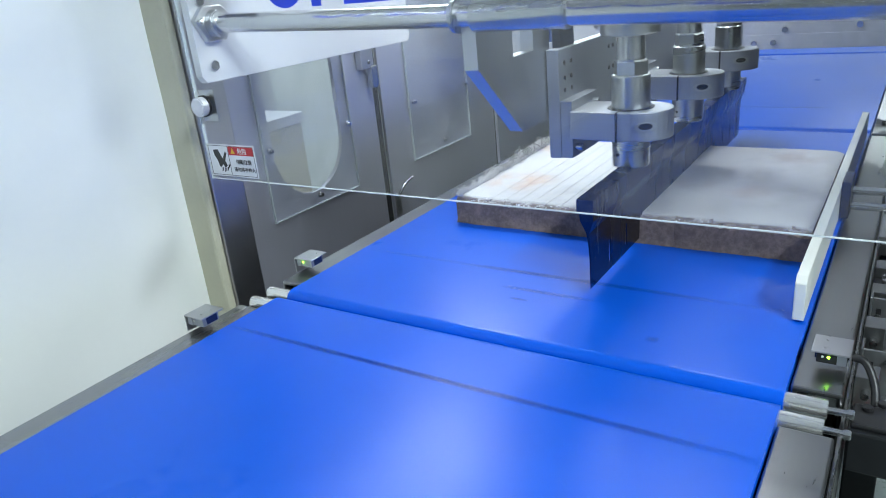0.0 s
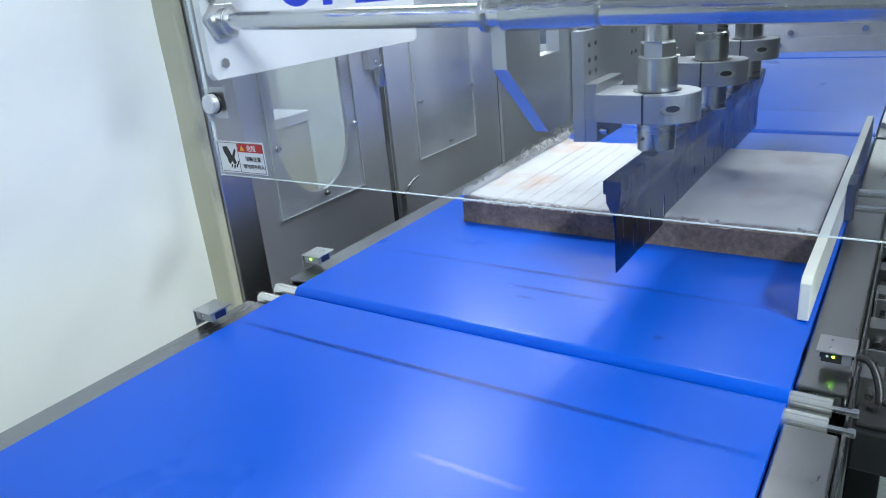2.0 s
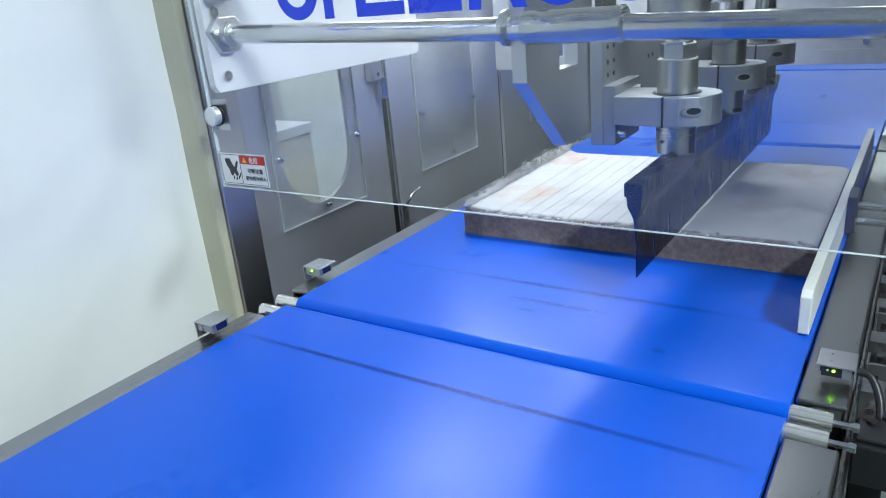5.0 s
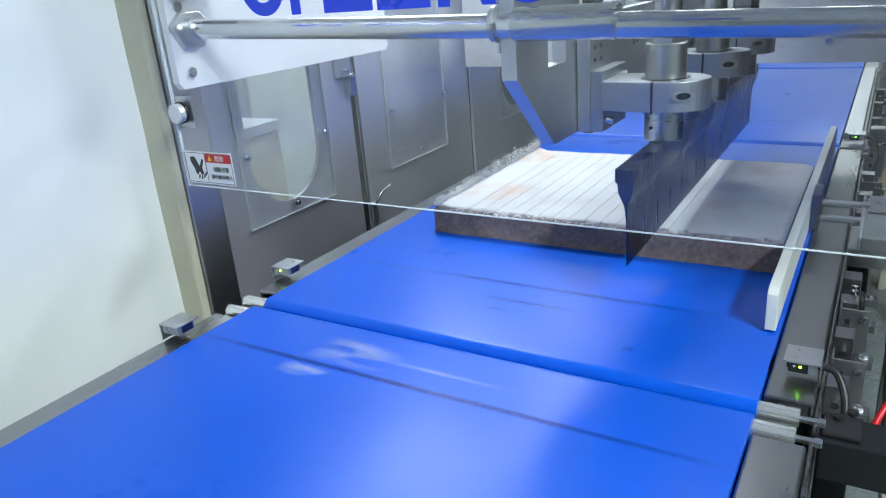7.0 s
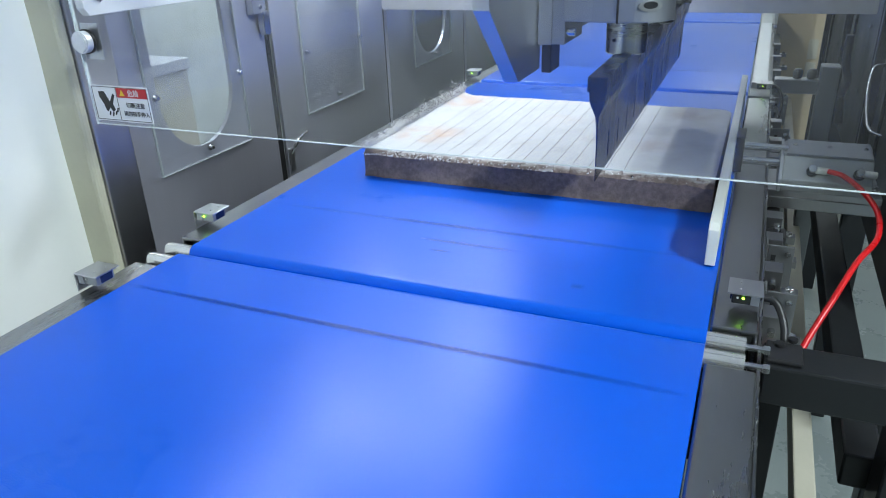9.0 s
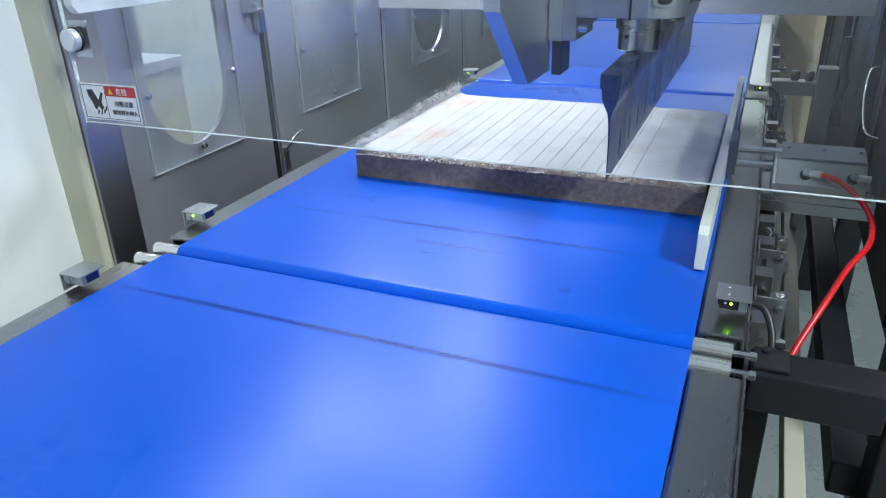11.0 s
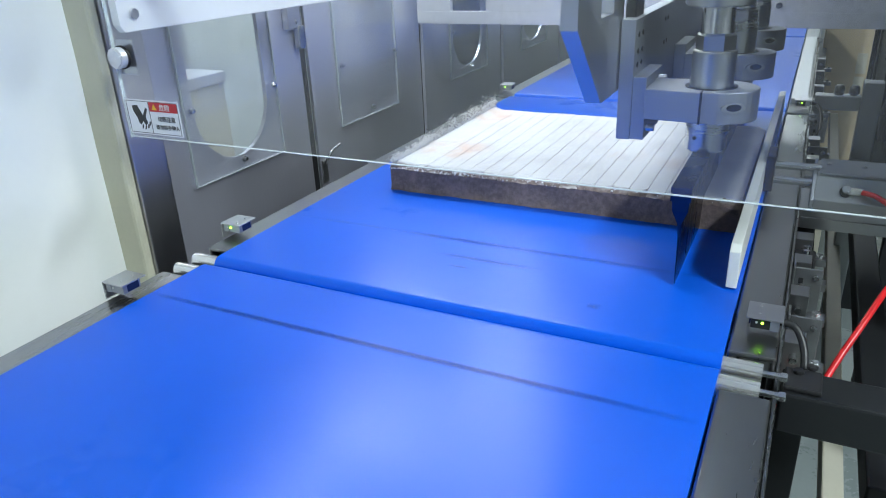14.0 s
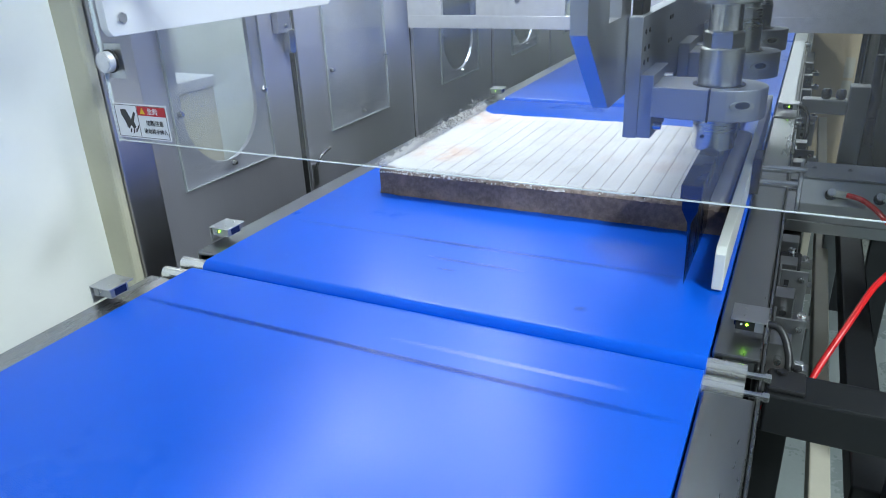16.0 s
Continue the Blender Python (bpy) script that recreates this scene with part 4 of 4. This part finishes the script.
for r4 in (rect(LX0 + .002, LX1 - .002, LZ0 + .002, LZ0 + .002 + w), rect(LX0 + .002, LX1 - .002, LZ1 - .002 - w, LZ1 - .002), rect(LX0 + .002, LX0 + .002 + w, LZ0 + .003, LZ1 - .003), rect(LX1 - .002 - w, LX1 - .002, LZ0 + .003, LZ1 - .003), rect(-0.474, -0.474 + w, LZ0 + .003, LZ1 - .003)):
    ink("border", r4, BLACK_INK)
ink("danger_field", rect(-0.4725, LX1 - .003, 1.099, 1.1125), RED_INK)
ink("warning_triangle", [(-0.4675, 1.1015), (-0.4575, 1.1015), (-0.4625, 1.1105)], YELLOW_INK, 0.0007)
ink("hand", [(-0.508, 1.106), (-0.497, 1.107), (-0.489, 1.092), (-0.481, 1.104), (-0.478, 1.102), (-0.484, 1.089), (-0.481, 1.081), (-0.486, 1.077), (-0.4905, 1.0835), (-0.496, 1.0775), (-0.499, 1.080), (-0.501, 1.088), (-0.507, 1.098)], BLACK_INK)
for x, z in ((-0.4955, 1.0715), (-0.4895, 1.0705), (-0.4835, 1.0725), (-0.4795, 1.077)):
    ink("finger", [(x, z), (x + .0028, z + .0008), (x + .0050, z + .0065), (x + .0022, z + .0065)], BLACK_INK)


def letters(text, x, z, size, mat):
    cu = bpy.data.curves.new("letters", "FONT")
    cu.body, cu.size, cu.extrude, cu.align_x = text, size, 0.0002, "LEFT"
    ob = new("tmp_text", cu)
    ob.matrix_world = pose(x, GY - 0.0019, z, 90, 0, 0)
    dg = bpy.context.evaluated_depsgraph_get()
    dg.update()
    me = bpy.data.meshes.new_from_object(ob.evaluated_get(dg))
    bm = bmesh.new()
    bm.from_mesh(me)
    bmesh.ops.transform(bm, matrix=ob.matrix_world, verts=bm.verts)
    bpy.data.objects.remove(ob)
    part("lettering", bm, mat, t)


letters("危险", -0.452, 1.1020, 0.0105, LABEL)
letters("切断注意", -0.4585, 1.0855, 0.0088, BLACK_INK)
letters("请勿将手伸入", -0.4655, 1.0735, 0.0080, BLACK_INK)

# blue film lettering on the guard, as plain shapes
t = thing("blue_sign", "blue film shapes stuck along the clear guard", "sign", (0, GY, 1.35))


def ring_piece(x, z, r0, r1, a0, a1):
    pts = [(x + r1 * math.cos(radians(a)), z + r1 * math.sin(radians(a))) for a in range(a0, a1 + 1, 10)]
    return pts + [(x + r0 * math.cos(radians(a)), z + r0 * math.sin(radians(a))) for a in range(a1, a0 - 1, -10)]


SIGN = [("arc", -0.297), ("bar", -0.250), ("bar", -0.195), ("foot", -0.179), ("bar", -0.112), ("foot", -0.096), ("bar", -0.026), ("slant", 0.012), ("arc", 0.088), ("arc", 0.168), ("bar", 0.215), ("foot", 0.231)]
for kind, x in SIGN:
    z = 1.310 - 0.004 * (x + 0.3) * 2
    if kind == "arc":
        pts = ring_piece(x, z + 0.038, 0.021, 0.038, 180, 360)
    elif kind == "bar":
        pts = rect(x, x + 0.016, z, z + 0.07)
    elif kind == "foot":
        pts = rect(x, x + 0.060, z, z + 0.016)
    else:
        pts = [(x + 0.02, z), (x + 0.038, z), (x + 0.012, z + 0.05), (x - 0.004, z + 0.05)]
    part("shape", prism("y", pts, GY - 0.0012, GY - 0.0004, 0), BLUE_INK, t)

# ---------------------------------------------------------------- carriage
carriage = thing("cutter_carriage", "aluminium carriage plate sliding on the guide rod", "carriage", (-0.046, 0.1, 1.2))
CXA, CXB = -0.056, -0.036
bm = bmesh.new()
outer = [(0.10, 1.75), (0.10, 1.216), (0.212, 1.113), (0.312, 1.113), (0.312, 1.75)]
inner = [(0.196, 1.219), (0.258, 1.219), (0.258, 1.252), (0.196, 1.252)]
for x in (CXA, CXB):
    o = [bm.verts.new((x, *p)) for p in outer]
    i4 = [bm.verts.new((x, *p)) for p in inner]
    es = [bm.edges.new((o[i], o[(i + 1) % 5])) for i in range(5)] + [bm.edges.new((i4[i], i4[(i + 1) % 4])) for i in range(4)]
    bmesh.ops.triangle_fill(bm, edges=es, use_beauty=True)
vs = list(bm.verts)
for loop in (list(range(5)), list(range(5, 9))):
    for i, a in enumerate(loop):
        b = loop[(i + 1) % len(loop)]
        bm.faces.new((vs[a], vs[b], vs[b + 9], vs[a + 9]))
part("bracket", bm, ALU_LIGHT, carriage)
part("slide_bearing", rod((CXB, 0.10, rod_z(0)), (0.086, 0.10, rod_z(0.0)), 0.0195, 36, 0.002), TURNED, carriage, "polished bearing sleeve", True)
part("bearing_rim", rod((0.080, 0.10, rod_z(0)), (0.0885, 0.10, rod_z(0.0)), 0.0205, 36, 0.0015), TURNED, carriage, smooth=True)
part("bearing_rim", rod((CXA - 0.008, 0.10, rod_z(-0.06)), (CXA, 0.10, rod_z(-0.06)), 0.0215, 36, 0.0015), TURNED, carriage, smooth=True)
part("linear_rail", box(CXB, CXB + 0.014, 0.322, 0.372, 1.105, 1.75, 0.001), BLACK, carriage, "black vertical slide rail")
part("linear_rail", box(CXB, CXB + 0.014, 0.80, 0.85, 1.105, 1.60, 0.001), BLACK, carriage, "black vertical slide rail")
part("back_plate", box(CXA, CXB, 0.33, 0.98, 1.42, 1.60, 0.001), ALU_LIGHT, carriage)

# ---------------------------------------------------------------- cutting head, drawn at its lowest place
HX = CUT0
head = thing("ultrasonic_cutter", "ultrasonic cutting head with three horns and a long dark blade", "cutting head", (HX, 0.63, Z))
HORNS = (0.325, 0.635, 0.945)
PX = -0.034
part("slide_plate", box(PX, PX + 0.019, 0.295, 1.02, 1.045, 1.206, 0.001), ALU, head, "grey aluminium slide plate")
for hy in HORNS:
    part("clamp_plate", box(PX + 0.0195, PX + 0.038, hy - 0.030, hy + 0.075, 1.046, 1.132, 0.001), ALU, head)
    part("clamp", prism("z", [(PX + 0.038, hy - 0.040), (HX - 0.006, hy - 0.047), *[(HX + 0.006 + 0.055 * math.cos(radians(a)), hy + 0.047 * math.sin(radians(a))) for a in range(-80, 81, 10)], (HX - 0.006, hy + 0.047), (PX + 0.038, hy + 0.040)], 1.078, 1.119, 0.0015), ALU, head, "split aluminium clamp ring")
    part("clamp_slit", box(HX - 0.0075, HX - 0.0045, hy - 0.0485, hy - 0.030, 1.0775, 1.1195, 0.0003), BLACK, head)
    q, w = Vector((HX + 0.034, hy - 0.0405, 1.099)), Vector((0.45, -0.89, 0))
    # The inner oval is dark to paint the shade in the recess's upper part.
    for nm, rad, wide, drop, out, mat in (("screw_recess", 0.0068, 2.3, 0.0, 0.0016, CYL), ("recess_shade", 0.0046, 2.1, 0.0012, 0.0020, DARK)):
        bm = rod(q - w * 0.004, q + w * out, rad, 24, 0.0002)
        u = Vector((-w.y, w.x, 0)).normalized()
        for v in bm.verts:
            v.co += u * ((v.co - q).dot(u) * (wide - 1)) + Vector((0, 0, drop))
        part(nm, bm, mat, head, smooth=True)
    # Dark disc painted in for the shaded gap around the booster.
    part("ring_gap_shade", lathe(HX, hy, [(0.0335, 1.1186), (0.0335, 1.1197)], 32), DARK, head)
    part("booster", lathe(HX, hy, [(0.0262, 1.0335), (0.0275, 1.0350), (0.0275, 1.1650), (0.0262, 1.1665), (0.0185, 1.1665)]), TURNED, head, "turned titanium booster", True)
    part("hex_collar", lathe(HX, hy, [(0.0250, 1.1665), (0.0250, 1.1850), (0.0215, 1.189)], 6), TURNED, head)
    part("neck", lathe(HX, hy, [(0.0215, 1.188), (0.0205, 1.196), (0.0205, 1.236)], 24), CHROME, head, smooth=True)
    part("converter", lathe(HX, hy, [(0.040, 1.222), (0.042, 1.224), (0.042, 1.262), (0.036, 1.266), (0.036, 1.47), (0.02, 1.48)]), TURNED, head, "turned steel ultrasonic converter", True)
    part("booster_hole", rod((HX - 0.012, hy - 0.0252, 1.053), (HX - 0.0125, hy - 0.0262, 1.053), 0.0025, 12, 0), BLACK, head)
    for y, z in ((hy - 0.016, 1.112), (hy + 0.048, 1.118), (hy - 0.02, 1.062)):
        part("cap_screw", rod((PX + 0.038, y, z), (PX + 0.050, y, z), 0.0055, 14), CHROME, head, smooth=True)
for y, z in ((0.315, 1.185), (0.34, 1.185), (0.315, 1.163), (0.34, 1.163), (0.315, 1.145), (0.34, 1.145), (0.50, 1.185), (0.52, 1.185), (0.50, 1.15), (0.52, 1.15)):
    part("screw", rod((PX + 0.019, y, z), (PX + 0.0202, y, z), 0.0036, 12, 0.0003), BLACK, head)


def blade(y0, y1, near):
    """A blade section: a slotted body, thick above, honed to a fine edge below."""
    bm = bmesh.new()
    tip, body, top = Z + 0.0012, 0.952, 1.034
    slots = []
    y = y0 + (0.073 if near else 0.066)
    while y < y1 - 0.03:
        slots.append(y)
        y += 0.0695
    ys = sorted({y0, y1, *[s - 0.0034 for s in slots], *[s + 0.0034 for s in slots]})
    zs = [tip, 0.914, 0.948, 0.968, 0.985, 1.003, 1.016, 1.0165, top]
    taper = [(tip, 0.0003), (0.925, 0.0008), (0.968, 0.0011), (0.985, 0.0022), (1.003, 0.0092), (1.016, 0.0100), (1.0165, 0.0118), (top, 0.0118)]
    def half(z):
        for (a, u), (c, v) in zip(taper, taper[1:]):
            if z <= c + 1e-9:
                return u + (v - u) * (z - a) / (c - a)
        return taper[-1][1]
    def shift(y, z):
        """The end of the blade draws in towards its edge."""
        if near and abs(y - y0) < 1e-6:
            if z > 1.0162:
                return -0.014
            if z > 1.0:
                return -0.010
            if z > 0.98:
                return -0.006
            if z > 0.96:
                return -0.003
        return 0
    for i in range(len(ys) - 1):
        is_slot = any(abs((ys[i] + ys[i + 1]) / 2 - s) < 1e-4 for s in slots)
        for k in range(len(zs) - 1):
            if is_slot and k == 1:
                continue
            c = []
            for z in (zs[k], zs[k + 1]):
                for y in (ys[i], ys[i + 1]):
                    yy = y + shift(y, z)
                    c += [bm.verts.new((HX - half(z), yy, z)), bm.verts.new((HX + half(z), yy, z))]
            for q in ((0, 1, 3, 2), (4, 6, 7, 5), (0, 2, 6, 4), (1, 5, 7, 3), (0, 4, 5, 1), (2, 3, 7, 6)):
                bm.faces.new([c[j] for j in q])
    bmesh.ops.remove_doubles(bm, verts=bm.verts, dist=1e-6)
    return bm


b = [0.157, 0.476, 0.788, 1.098]
for i in range(3):
    part("blade", blade(b[i] + (0.0006 if i else 0), b[i + 1] - 0.0006, i == 0), BLADE, head, "dark polished titanium blade with slots")


# ---------------------------------------------------------------- what moves
def motions():
    steps = [(0, 0), (1.08, 0), (1.38, 1), (3.05, 1), (3.35, 2), (5.25, 2), (5.55, 3), (7.30, 3), (7.68, 4), (9.10, 4), (9.45, 5), (11.05, 5), (11.35, 6), (12.82, 6), (13.15, 7), (14.58, 7), (14.90, 8), (16.0, 8)]
    lift = [(0.0, .008), (0.2, .003), (0.4, .020), (0.6, .085), (0.8, .110), (1.4, .111), (1.6, .088), (1.8, .060), (2.0, .034), (2.2, .010), (2.4, 0), (2.6, .005), (2.8, .050), (2.95, .105), (3.1, .112), (3.7, .112), (3.85, .098), (4.0, .066), (4.2, .036), (4.45, .006), (4.6, 0), (4.8, .005), (5.0, .05), (5.2, .108), (5.3, .111), (5.9, .111), (6.1, .085), (6.3, .048), (6.5, .006), (6.6, 0), (6.75, .010), (7.0, .068), (7.2, .108), (7.35, .111), (7.85, .111), (8.0, .098), (8.2, .055), (8.4, .010), (8.5, 0), (8.7, .018), (8.95, .09), (9.1, .111), (9.65, .111), (9.85, .085), (10.05, .04), (10.25, 0), (10.4, .012), (10.6, .095), (10.75, .111), (11.55, .111), (11.7, .09), (11.85, .05), (12.0, .019), (12.15, 0), (12.25, .002), (12.4, .032), (12.5, .078), (12.62, .107), (12.75, .111), (13.4, .110), (13.5, .100), (13.7, .055), (13.85, .018), (14.0, .001), (14.12, .004), (14.25, .035), (14.4, .100), (14.5, .112), (15.2, .111), (15.35, .092), (15.5, .054), (15.65, .02), (15.8, 0), (16.0, .010)]

    def at(rows, t):
        for (a, u), (c, v) in zip(rows, rows[1:]):
            if a <= t <= c:
                k = (t - a) / (c - a)
                return u + (v - u) * k * k * (3 - 2 * k) if rows is steps else u + (v - u) * k
        return rows[-1][1]

    c = BASE[carriage.name]
    walk(carriage, [(t, pose(c.x + PITCH * s, c.y, c.z)) for t, s in steps])
    h = BASE[head.name]
    times = sorted({t for t, _ in steps} | {t for t, _ in lift})
    walk(head, [(t, pose(h.x + PITCH * at(steps, t), h.y, h.z + at(lift, t))) for t in times])
    low = {1: 2.4, 2: 4.6, 3: 6.6, 4: 8.5, 5: 10.25, 6: 12.15, 7: 14.0, 8: 15.8}
    for k, ob in KERFS:
        walk(ob, [(0, pose(0, 0, 0)), (low[k] - 0.25, pose(0, 0, 0)), (low[k], pose(0, 0, -0.012)), (16.0, pose(0, 0, -0.012))])
    # the infeed belt runs steadily; its smears come up from the tail and go round the nose
    v, r = 0.204, 0.0145
    for y, t_at, ob in SMEARS:
        tail, nose = -1.85 - y, -0.0205 - y
        rows = [(t_at + tail / v, pose(0, tail, 0)), (t_at + nose / v, pose(0, nose, 0))]
        for k in (1, 2, 3):
            a = radians(60 * k)
            rows.append((t_at + nose / v + 0.075 * k, pose(0, nose + r * math.sin(a), r * math.cos(a) - r)))
        start, end = rows[0][0], rows[1][0]
        run = [(t_at + k * 0.5, pose(0, v * k * 0.5, 0)) for k in range(-40, 40) if start < t_at + k * 0.5 < end]
        rows = [(0, pose(0, tail, 0))] * (start > 0) + rows[:1] + run + rows[1:]
        rows = [r for r in rows if 0 < r[0] < 16.0 or (r[0] == 0 and start > 0)]
        if start <= 0:
            rows.insert(0, (0, pose(0, -v * t_at, 0)))
        last = rows[-1][1] if end < 16.0 else pose(0, v * (16.0 - t_at), 0)
        walk(ob, rows + [(16.0, last)])


motions()
